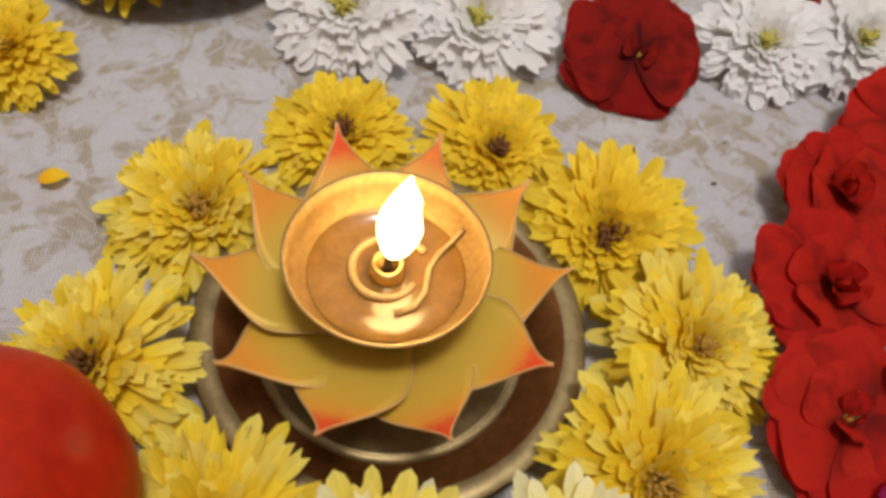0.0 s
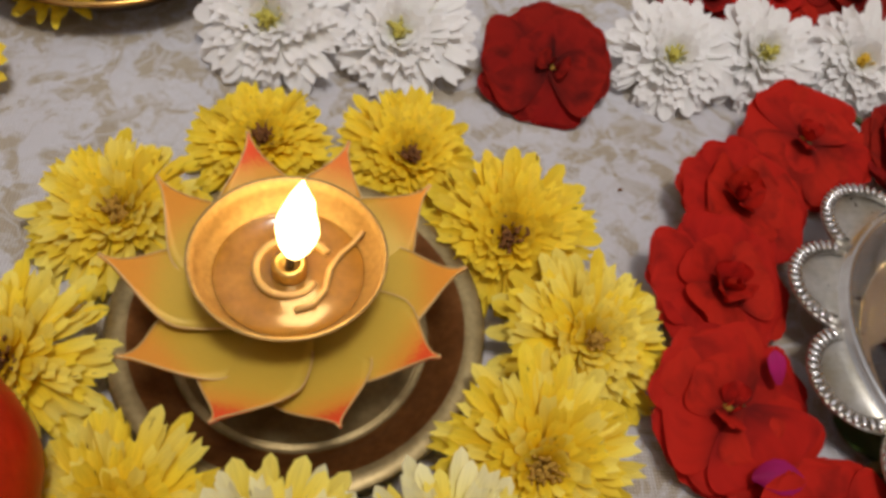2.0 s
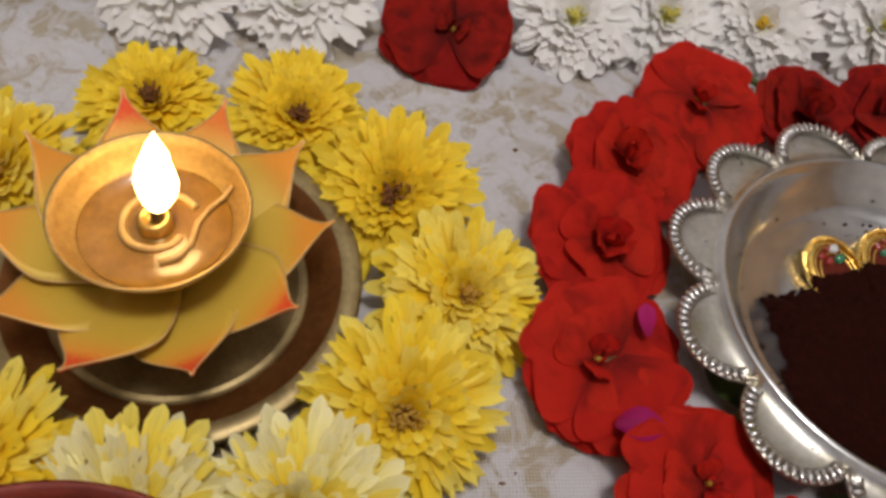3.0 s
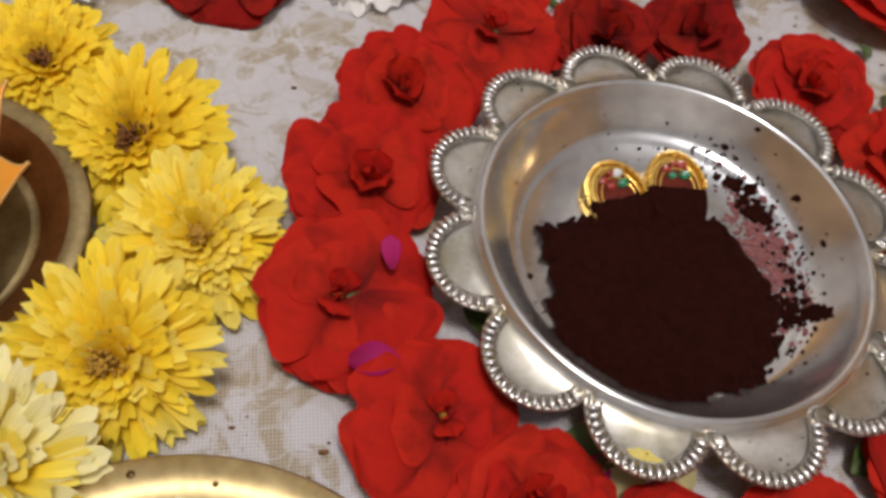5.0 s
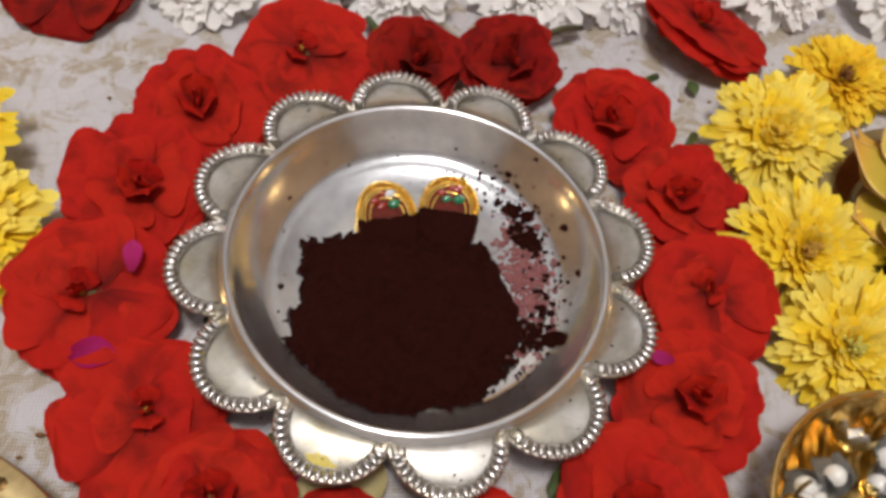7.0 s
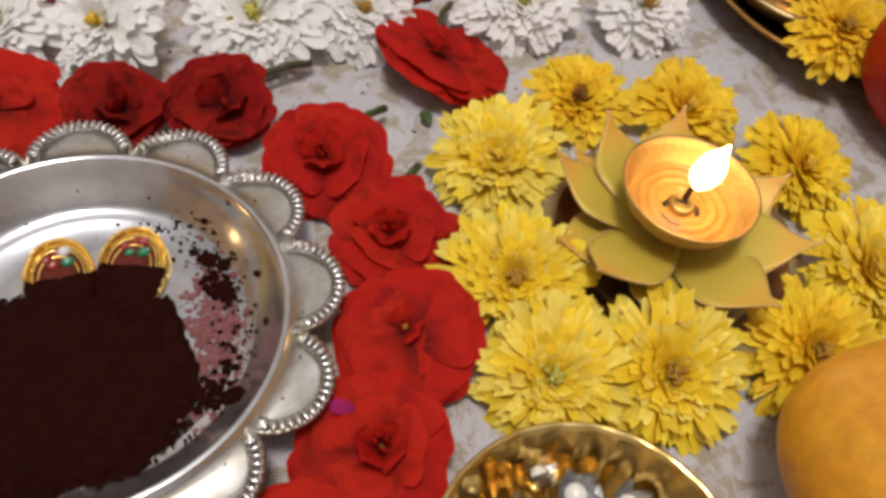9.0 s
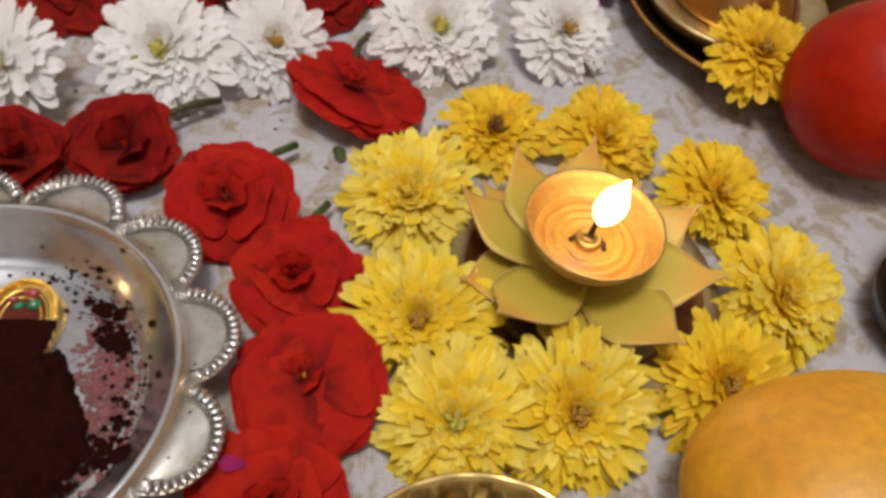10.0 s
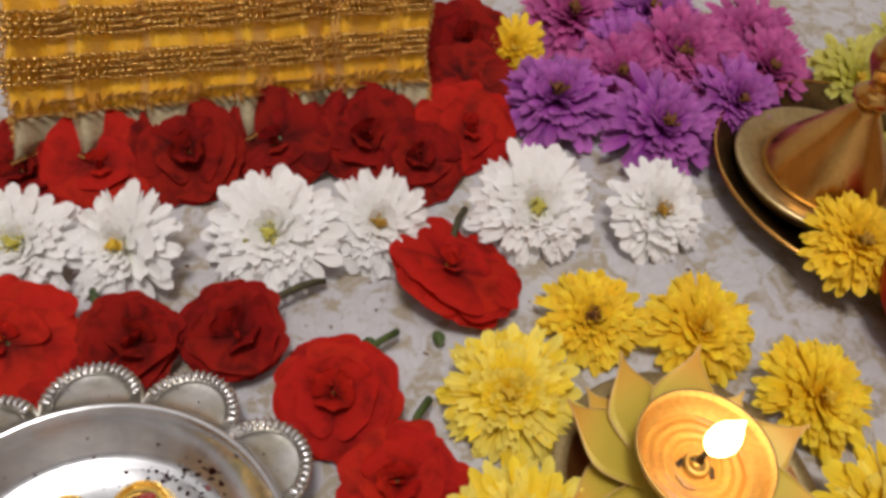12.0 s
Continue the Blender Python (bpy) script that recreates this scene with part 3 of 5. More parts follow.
def rose(x, y, r, seed, label, group, tilt=(0, 0), z=0.0, material=None, stem=None, style="flat", spots=(), face=14):
    rnd = random.Random(seed)
    tilt = (tilt[0] + face, tilt[1])
    rise = 0.8 * r * math.sin(radians(abs(tilt[0]) + 0.4 * abs(tilt[1])))
    z += rise
    y -= 0.12 * rise
    r *= 0.90
    th = thing("rose", pose(x, y, z, tilt[0], tilt[1], 0) @ pose(0, 0, 0, 0, 0, rnd.uniform(0, 360)), label, "flower", group)
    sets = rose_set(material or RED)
    ha = rnd.uniform(0, 6.28)
    heart = Vector((r * math.cos(ha), r * math.sin(ha), 0))
    zb = 0.16 * r
    part("hip", lathe([(0, -rise * 1.05), (0.06 * r, -rise * 1.05), (0.08 * r, -0.1 * rise), (0.15 * r, zb * 0.6), (0.12 * r, zb * 1.1), (0, zb * 1.15)], 12), LEAF, th)
    for level, (n, elev, length, shift) in enumerate(ROSE_STYLES[style]):
        start = rnd.uniform(0, 360)
        off = Matrix.Translation(heart * shift)
        for k in range(n):
            ll = r * length * rnd.uniform(0.90, 1.07)
            w = r * length * rnd.uniform(0.95, 1.18)
            share("petal", sets[level][rnd.randrange(5)], th, off @ pose(0, 0, 0, 0, 0, start + 360 * k / n + rnd.gauss(0, 9))
                  @ pose(0.03 * r, 0, zb * (1 + 0.12 * level) + 0.0002 * (k % 3), rnd.gauss(0, 2.5), -(elev + rnd.gauss(0, 3)), 0) @ Matrix.Diagonal((ll, w, ll, 1)))
    # a few stamens, withered brown, low in the heart
    bm = ball(0.055 * r, (1, 0.8, 1.1), 2, 0.7, 4.0, seed)
    part("rose_heart", bm, FLORET if style == "flat" else BURNT, th, "brown withered stamens", off @ pose(0, 0, zb * 1.3))
    for a, rr, ss in spots:
        share("petal", to_mesh("petal", rose_blade(0.5, 0.1, 0.2, 0.5, seed), MAGENTA), th, pose(0, 0, 0, 0, 0, a) @ pose(rr * r, 0, zb + 0.20 * r, 0, -9, 60) @ Matrix.Diagonal((ss * r, ss * r * 0.6, ss * r, 1)))
    if stem:
        a, ll, mat_ = stem
        inv = th.matrix_basis.inverted()
        p0 = Vector((x, y, 0.005))
        d = Vector((math.cos(radians(a)), math.sin(radians(a)), 0))
        pts = [inv @ (p0 + d * (ll * u) + Vector((-d.y, d.x, 0)) * 0.003 * math.sin(3 * u) + Vector((0, 0, 0.004 * math.sin(3 * u)))) for u in (0.0, 0.25, 0.5, 0.75, 1.0)]
        part("stem", tube(pts, 0.0012, 8, 1.25), mat_, th, "thin cut stem")
    return th


RING_A = "yellow chrysanthemums round the large lotus lamp"
for k, (x, y, r, mat_, eye, er, tilt, second) in enumerate((
        (-0.010, 0.205, 0.0245, YELLOW, FLORET, 0.2, (-4, -3), LEMON), (0.026, 0.235, 0.0215, YELLOW, BURNT, 0.26, (-10, 0), None),
        (0.070, 0.233, 0.0225, YELLOW, BURNT, 0.2, (-4, 6), None), (0.100, 0.205, 0.0245, YELLOW, BURNT, 0.24, (4, -4), None),
        (0.117, 0.170, 0.0245, LEMON, FLORET, 0.17, (-4, 6), YELLOW), (0.101, 0.138, 0.0245, YELLOW, FLORET, 0.22, (8, 4), LEMON),
        (0.078, 0.110, 0.0245, PALE, BURNT, 0.24, (6, 2), LEMON), (0.041, 0.111, 0.0245, PALE, FLORET, 0.2, (6, -2), LEMON),
        (0.008, 0.122, 0.0240, YELLOW, FLORET, 0.2, (0, -6), LEMON), (-0.024, 0.160, 0.0235, LEMON, BURNT, 0.27, (-5, -5), YELLOW))):
    labels = {"yellow_petal": "bright yellow chrysanthemum with a brown withered centre on the cloth", "lemon_petal": "lemon yellow chrysanthemum with a small brown centre on the cloth",
              "cream_yellow_petal": "pale cream-yellow chrysanthemum with a brown centre on the cloth"}
    chrysanthemum(x, y, r * 1.0, mat_, 11 + k, labels[mat_.name], RING_A, eye, er, tilt, second=second)

RING_C = "yellow chrysanthemums round the small lotus lamp"
for k, (x, y, r, mat_, eye, er, tilt, second) in enumerate((
        (0.3795, 0.2246, 0.0235, LEMON, None, 0, (0, -6), YELLOW), (0.4171, 0.2567, 0.0195, GOLDEN, BURNT, 0.3, (-8, -4), YELLOW),
        (0.4580, 0.2499, 0.0215, GOLDEN, None, 0, (-6, 4), YELLOW), (0.4911, 0.2203, 0.0220, YELLOW, None, 0, (-3, 6), GOLDEN),
        (0.4954, 0.1741, 0.0235, YELLOW, None, 0, (3, 8), LEMON), (0.4636, 0.1433, 0.0220, YELLOW, FLORET, 0.15, (6, 3), GOLDEN),
        (0.4155, 0.1420, 0.0240, YELLOW, FLORET, 0.17, (4, 0), LEMON), (0.3822, 0.1420, 0.0225, LEMON, GREENEYE, 0.16, (0, -4), YELLOW),
        (0.3760, 0.1740, 0.0240, YELLOW, FLORET, 0.17, (0, -4), LEMON))):
    chrysanthemum(x, y, r * 1.03, mat_, 41 + k, "warm golden yellow chrysanthemum on the cloth" if mat_ is GOLDEN else "bright yellow chrysanthemum with dense petals on the cloth", RING_C, eye, er, tilt, second=second)

for k, (x, y, r, tilt, eye) in enumerate(((0.026, 0.290, 0.0240, (0, 0), GREENEYE), (0.071, 0.292, 0.0235, (-6, 4), GREENEYE), (0.169, 0.290, 0.0215, (-6, -4), GREENEYE),
                                     (0.205, 0.293, 0.0215, (-4, 3), GREENEYE), (0.243, 0.292, 0.0220, (0, -14), None), (0.2959, 0.2973, 0.0245, (0, 0), GREENEYE), (0.3349, 0.3037, 0.0205, (0, 16), FLORET),
                                     (0.4008, 0.3139, 0.0245, (0, 0), GREENEYE), (0.4554, 0.3103, 0.0215, (-4, 18), FLORET))):
    chrysanthemum(x, y, r * 1.05, WHITE, 71 + k, "white chrysanthemum with a small yellow-green centre on the cloth", "row of white chrysanthemums", eye, 0.17 if eye else 0, tilt, count=130, wide=1.3, face=24,
                  z=0.004 if abs(tilt[0]) > 15 else 0.0)

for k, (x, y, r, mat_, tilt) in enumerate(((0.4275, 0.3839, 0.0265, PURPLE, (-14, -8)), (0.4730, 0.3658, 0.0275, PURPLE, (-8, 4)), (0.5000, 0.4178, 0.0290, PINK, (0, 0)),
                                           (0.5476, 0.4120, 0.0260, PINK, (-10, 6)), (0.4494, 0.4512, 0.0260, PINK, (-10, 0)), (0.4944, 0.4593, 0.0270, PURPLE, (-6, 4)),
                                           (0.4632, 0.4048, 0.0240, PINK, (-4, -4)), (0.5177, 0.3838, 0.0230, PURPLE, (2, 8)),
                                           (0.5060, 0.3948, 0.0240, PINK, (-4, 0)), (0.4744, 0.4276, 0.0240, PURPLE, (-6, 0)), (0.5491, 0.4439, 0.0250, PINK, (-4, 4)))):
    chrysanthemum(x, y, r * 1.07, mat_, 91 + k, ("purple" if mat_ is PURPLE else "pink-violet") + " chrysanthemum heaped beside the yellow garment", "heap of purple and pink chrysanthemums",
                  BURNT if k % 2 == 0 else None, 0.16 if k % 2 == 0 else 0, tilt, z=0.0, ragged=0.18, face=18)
for k, (x, y, r) in enumerate(((0.4129, 0.4294, 0.018), (0.5924, 0.4051, 0.026), (0.6197, 0.3677, 0.026), (0.6312, 0.4255, 0.026))):
    chrysanthemum(x, y, r, GOLDEN if k == 0 else GREENISH, 101 + k, "golden yellow chrysanthemum behind the purple flowers" if k == 0 else "green-yellow chrysanthemum behind the brass bell", "chrysanthemums at the back of the table", None, 0, (0, 0), ragged=0.2, face=24)
chrysanthemum(-0.075, 0.262, 0.020, YELLOW, 111, "bright yellow chrysanthemum lying on the cloth", "loose yellow chrysanthemums", None, 0)

RING_B = "red roses round the silver plate"
ROSES = ((0.211, 0.246, 0.0240, (4, 0), None, "flat"), (0.178, 0.219, 0.0230, (2, 6), None, "cupped"), (0.162, 0.187, 0.0225, (2, 6), None, "cupped"),
         (0.1575, 0.147, 0.0245, (0, 4), None, "flat"), (0.176, 0.111, 0.0225, (-4, 6), None, "flat"), (0.198, 0.089, 0.0210, (-6, 2), None, "cupped"),
         (0.230, 0.074, 0.0195, (-9, 0), None, "cupped"), (0.266, 0.072, 0.0215, (-9, 0), None, "flat"), (0.310, 0.089, 0.0235, (-8, -4), None, "cupped"),
         (0.3285, 0.119, 0.0220, (-4, -7), None, "cupped"), (0.3415, 0.153, 0.0220, (0, -7), None, "flat"), (0.340, 0.190, 0.0212, (2, -5), (70, 0.034, LEAF), "cupped"),
         (0.320, 0.222, 0.0222, (4, -4), (52, 0.036, LEAF), "cupped"), (0.284, 0.250, 0.0195, (4, -2), (38, 0.040, BROWNSTEM), "bud"), (0.249, 0.247, 0.0190, (4, 2), (125, 0.030, LEAF), "bud"))
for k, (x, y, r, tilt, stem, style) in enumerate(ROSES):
    rose(x, y, r, 201 + k, "closed dark red rosebud leaning on the silver plate" if style == "bud" else "open deep red rose leaning on the silver plate", RING_B, tilt, 0.0012, DARKSHADERED if k in (13, 14) else RED, stem, style,
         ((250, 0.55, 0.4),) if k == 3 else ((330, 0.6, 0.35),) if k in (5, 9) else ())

for k, (x, y, r, tilt, stem) in enumerate(((0.122, 0.280, 0.0235, (0, 0), None), (0.3656, 0.2775, 0.0265, (-26, 14), (75, 0.036, BROWNSTEM)))):
    rose(x, y, r * 1.03, 231 + k, "deep red rose lying alone on the cloth between white flowers", "single red roses", tilt, 0.0, RED if k else DARKSHADERED, stem, "flat", face=20)
# most of this row wears the red with shade in its colour
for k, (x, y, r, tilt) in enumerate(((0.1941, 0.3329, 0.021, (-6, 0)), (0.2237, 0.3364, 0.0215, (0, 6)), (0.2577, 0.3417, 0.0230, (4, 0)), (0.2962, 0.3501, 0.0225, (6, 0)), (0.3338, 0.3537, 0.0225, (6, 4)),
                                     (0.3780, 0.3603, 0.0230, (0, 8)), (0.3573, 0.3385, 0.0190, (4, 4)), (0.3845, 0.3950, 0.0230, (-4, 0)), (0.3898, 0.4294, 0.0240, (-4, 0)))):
    rose(x, y, r * 1.05, 251 + k, "red rose in a row before the yellow garment", "row of red roses before the garment", tilt, 0.0, RED if k in (1, 5) else DARKSHADERED, None, "flat" if k % 2 else "cupped", face=26)


# ---- lotus lamps ----
def lotus_leaf(lift, tip_up, wide):
    def width(u):
        if u < 0.55:
            return wide * (0.55 + 0.45 * math.sin(u / 0.55 * math.pi / 2))
        s = (u - 0.55) / 0.45
        return wide * max(0.02, (0.5 + 0.5 * math.cos(s * math.pi)) ** 0.9 * 0.86 + 0.14 * (1 - s))
    def shape(u, v):
        return lift * u + tip_up * max(0, u - 0.6) ** 2 * 4 + 0.05 * wide * (1 - abs(v)) * math.sin(min(1.0, u * 1.1) * math.pi) ** 0.7 * (u < 0.909), 0.0
    bm = blade(16, 8, width, shape)
    bm.normal_update()
    bmesh.ops.solidify(bm, geom=bm.faces[:], thickness=0.014)
    side = [(u, width(u), shape(u, 1.0)[0]) for u in (i / 24 for i in range(7, 25))]
    path = [(u, w, z) for u, w, z in side] + [(u, -w, z) for u, w, z in reversed(side)]
    edge = bpy.data.meshes.new("edge")
    wire = tube(path, 0.006, 6)
    wire.to_mesh(edge)
    wire.free()
    count = len(bm.faces)
    bm.from_mesh(edge)
    bm.faces.ensure_lookup_table()
    for f in bm.faces[count:]:
        f.material_index = 1
    bpy.data.meshes.remove(edge)
    return bm


def teardrop(r, h, seed):
    """A flame: narrow at the wick, fullest below the middle, with an unsteady outline."""
    prof = [(0, 0)] + [(r * math.sin(math.pi * u ** 0.9) ** 0.8 * (1.05 - 0.42 * u), h * u) for u in (0.04, 0.1, 0.18, 0.28, 0.4, 0.52, 0.64, 0.75, 0.85, 0.92, 0.97)] + [(0, h)]
    bm = lathe(prof, 24)
    for v in bm.verts:
        u = v.co.z / h
        v.co.x += r * u * (0.30 * noise.noise((u * 2.6, seed, 0)) + 0.25 * noise.noise((v.co.x * 240, v.co.y * 240, u * 4 + seed)))
        v.co.y += r * u * 0.25 * noise.noise((u * 3, seed, 7))
    return bm


def lotus_lamp(x, y, z, tips, tip_r, bowl_r, bowl_z, leaf, under, label, wax, seat=0.0125, lift_up=0.30, deep=0.72):
    th = thing("lotus_lamp", pose(x, y, z), label, "oil lamp")
    # foot and cup
    foot = [(0, 0), (0.0150, 0), (0.0155, 0.002), (0.008, 0.005), (0.006, 0.010), (0.009, 0.014), (0, 0.0142)]
    part("foot", lathe(foot, 40), BRASS, th, "turned brass foot")
    me = to_mesh("lotus_petal", lotus_leaf(lift_up, 0.26, 0.33), [leaf, LOTUSEDGE])
    low = to_mesh("lotus_petal", lotus_leaf(0.12, 0.22, 0.36), [leaf, LOTUSEDGE])
    rnd = random.Random(int(x * 1000))
    for k, a in enumerate(tips):
        lift = 0.0018 * (k % 2)
        share("lotus_petal", me, th, pose(0, 0, seat + lift, 0, 0, a) @ pose(0.004, 0, 0, rnd.gauss(0, 1) + 8, 0, 0) @ Matrix.Diagonal((tip_r - 0.004, tip_r - 0.004, tip_r - 0.004, 1)))
    for a in under:
        share("lotus_petal", low, th, pose(0, 0, seat - 0.0035, 0, 0, a) @ pose(0.004, 0, 0, 3, 0, 0) @ Matrix.Diagonal((tip_r - 0.006,) * 3 + (1,)))
    R, zt = bowl_r, bowl_z
    d = R * deep
    bowl = [(0, zt - d), (R * 0.35, zt - d * 0.97), (R * 0.62, zt - d * 0.76), (R * 0.85, zt - d * 0.40), (R * 0.985, zt - 0.0008), (R, zt), (R * 1.0, zt + 0.0006), (R * 0.965, zt + 0.0004),
            (R * 0.93, zt - d * 0.16), (R * 0.80, zt - d * 0.42), (R * 0.58, zt - d * 0.70), (R * 0.3, zt - d * 0.88), (0, zt - d * 0.9)]
    part("bowl", lathe(bowl, 72), BOWLBRASS, th, "polished brass bowl with a rolled rim")
    lvl = zt - d * 0.46
    if wax:
        prof = [(0, lvl - 0.0030)] + [(R * u, lvl - 0.0030 * math.exp(-(u / 0.22) ** 2) + 0.00045 * math.sin(u * 42) * (u > 0.2)) for u in [i / 40 for i in range(4, 34)]]
        wob = lathe(prof, 60)
        for v in wob.verts:
            v.co.x += 0.0006 * noise.noise((v.co.x * 180, v.co.y * 180, 1))
            v.co.y += 0.0006 * noise.noise((v.co.x * 180, v.co.y * 180, 5))
        part("wax", wob, WAX, th, "orange wax with ripples")
    else:
        part("oil", lathe([(0, lvl), (R * 0.5, lvl), (R * 0.765, lvl), (R * 0.775, lvl + 0.0005)], 60), OIL, th, "amber lamp oil")
        coil = [((0.0105 - 0.0040 * t) * math.cos(0.6 + 5.2 * t) * (1 + 0.08 * math.sin(9 * t)), (0.0098 - 0.0036 * t) * math.sin(0.6 + 5.2 * t), lvl + 0.0004 + 0.0004 * math.sin(12 * t)) for t in (i / 40 for i in range(41))]
        part("cotton_coil", tube(coil, 0.0011, 8, 0.8), WICK, th, "oily cotton wick coiled in the bowl")
        strand = [(0.0020, -0.0108, lvl + 0.0004), (0.0062, -0.0092, lvl + 0.0006), (0.0088, -0.0050, lvl + 0.0005), (0.0096, 0.0010, lvl + 0.0006), (0.0120, 0.0055, lvl + 0.0006), (0.0150, 0.0085, lvl + 0.0012), (0.0172, 0.0100, lvl + 0.0040)]
        part("cotton_strand", tube(strand, 0.0008, 8, 0.7), WICK, th, "loose oily cotton strand up the bowl")
    tall = 0.0042 if not wax else 0.0008
    if wax:
        pool = lathe([(0, lvl - 0.0016), (0.0050, lvl - 0.0012), (0.0062, lvl - 0.0002), (0.0066, lvl - 0.0008)], 26)
        for v in pool.verts:
            v.co.x *= 1 + 0.25 * noise.noise((v.co.x * 300, v.co.y * 300, 3))
            v.co.y *= 0.85 + 0.3 * noise.noise((v.co.x * 260, v.co.y * 260, 9))
        part("soot_pool", pool, CHAR, th, "dark soot ring burnt into the wax", pose(-0.0015, -0.0030, 0))
    holder = part("wick_holder", lathe([(0.0042, lvl - 0.003), (0.0042, lvl + tall - 0.0007), (0.0036, lvl + tall), (0.0028, lvl + tall), (0.0024, lvl + tall - 0.0017), (0, lvl + tall - 0.0017)], 28), BRASS, th)
    part("wick", tube([(0, 0, lvl + 0.002), (0.0004, 0.0003, lvl + 0.006), (0.0010, 0.0006, lvl + 0.009)], 0.0011, 8, 0.7), CHAR, holder, "charred cotton wick")
    return th, lvl


TABLE_A = [4 + 36 * k for k in range(10)]
lampa, lva = lotus_lamp(0.040, 0.170, 0.0042, TABLE_A, 0.0425, 0.0232, 0.0345, LOTUS, (), "gold and orange lotus-shaped lamp with lit wick on brass plate", False)
part("flame", teardrop(0.0054, 0.0265, 3.0), FLAME, lampa, "bright candle flame", pose(0.0010, 0.0008, lva + 0.0050, -4, 6, 0))
lampc, lvc = lotus_lamp(0.4275, 0.1819, 0.0042, [150, 219, 297, 337, 17, 75, 112], 0.0428, 0.0214, 0.0345, LOTUSTWO, (190, 258, 45, 130), "olive gold lotus-shaped lamp with lit wick on brass plate", True, 0.0135, 0.20, 0.80)
part("flame", teardrop(0.0052, 0.0195, 8.0), FLAME, lampc, "bright candle flame", pose(0.0020, 0.0010, lvc + 0.0060, 0, 10, 0))


def saucer(x, y, R, depth, rim, material, label, seg=96, spots=(), wall=None):
    th = thing("brass_plate", pose(x, y, 0), label, "plate")
    prof = [(0, 0), (R * 0.62, 0), (R * 0.70, 0.001), (R - rim, depth - 0.0012), (R - 0.0012, depth - 0.0008), (R, depth), (R - 0.0008, depth + 0.0009), (R - rim + 0.0004, depth + 0.0006),
            (R * 0.74, 0.0055), (R * 0.70, 0.0042), (R * 0.66, 0.0040), (R * 0.655, 0.0044), (R * 0.645, 0.0040), (0, 0.0040)]
    bm = lathe(prof, seg)
    bm.faces.ensure_lookup_table()
    # the sloping wall takes the colour that holds the lamp's shadow ring
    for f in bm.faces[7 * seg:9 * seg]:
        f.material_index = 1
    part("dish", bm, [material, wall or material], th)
    for a, q, size in spots:
        part("tarnish_spot", lathe([(0, 0.0004), (size * 0.7, 0.0003), (size, 0.0)], 14, 0.3), DARKBRASS, th, "dark tarnish spot", pose(q * math.cos(radians(a)), q * math.sin(radians(a)), depth + 0.0006, 0, 0, a))
    return th


saucer(0.0425, 0.169, 0.0487, 0.0105, 0.0060, OLDPLATE, "tarnished brass plate under the large lotus lamp", wall=SHADEDBRASS)
saucer(0.4320, 0.1819, 0.0455, 0.0095, 0.0060, OLDPLATE, "brass plate under the small lotus lamp", wall=SHADEDBRASS)


# ---- silver plate with powder ----
PX, PY, NOTCH, PHASE = 0.250, 0.160, 0.061, radians(-98)


def lobe_edge(theta):
    """The scalloped outline: twelve round lobes between twelve notches."""
    step = math.pi / 6
    k = math.floor((theta - PHASE) / step)
    mid = PHASE + (k + 0.5) * step
    a = theta - mid
    rc, rr = 0.0577, 0.0150
    return rc * math.cos(a) + math.sqrt(max(0.0, rr * rr - (rc * math.sin(a)) ** 2))


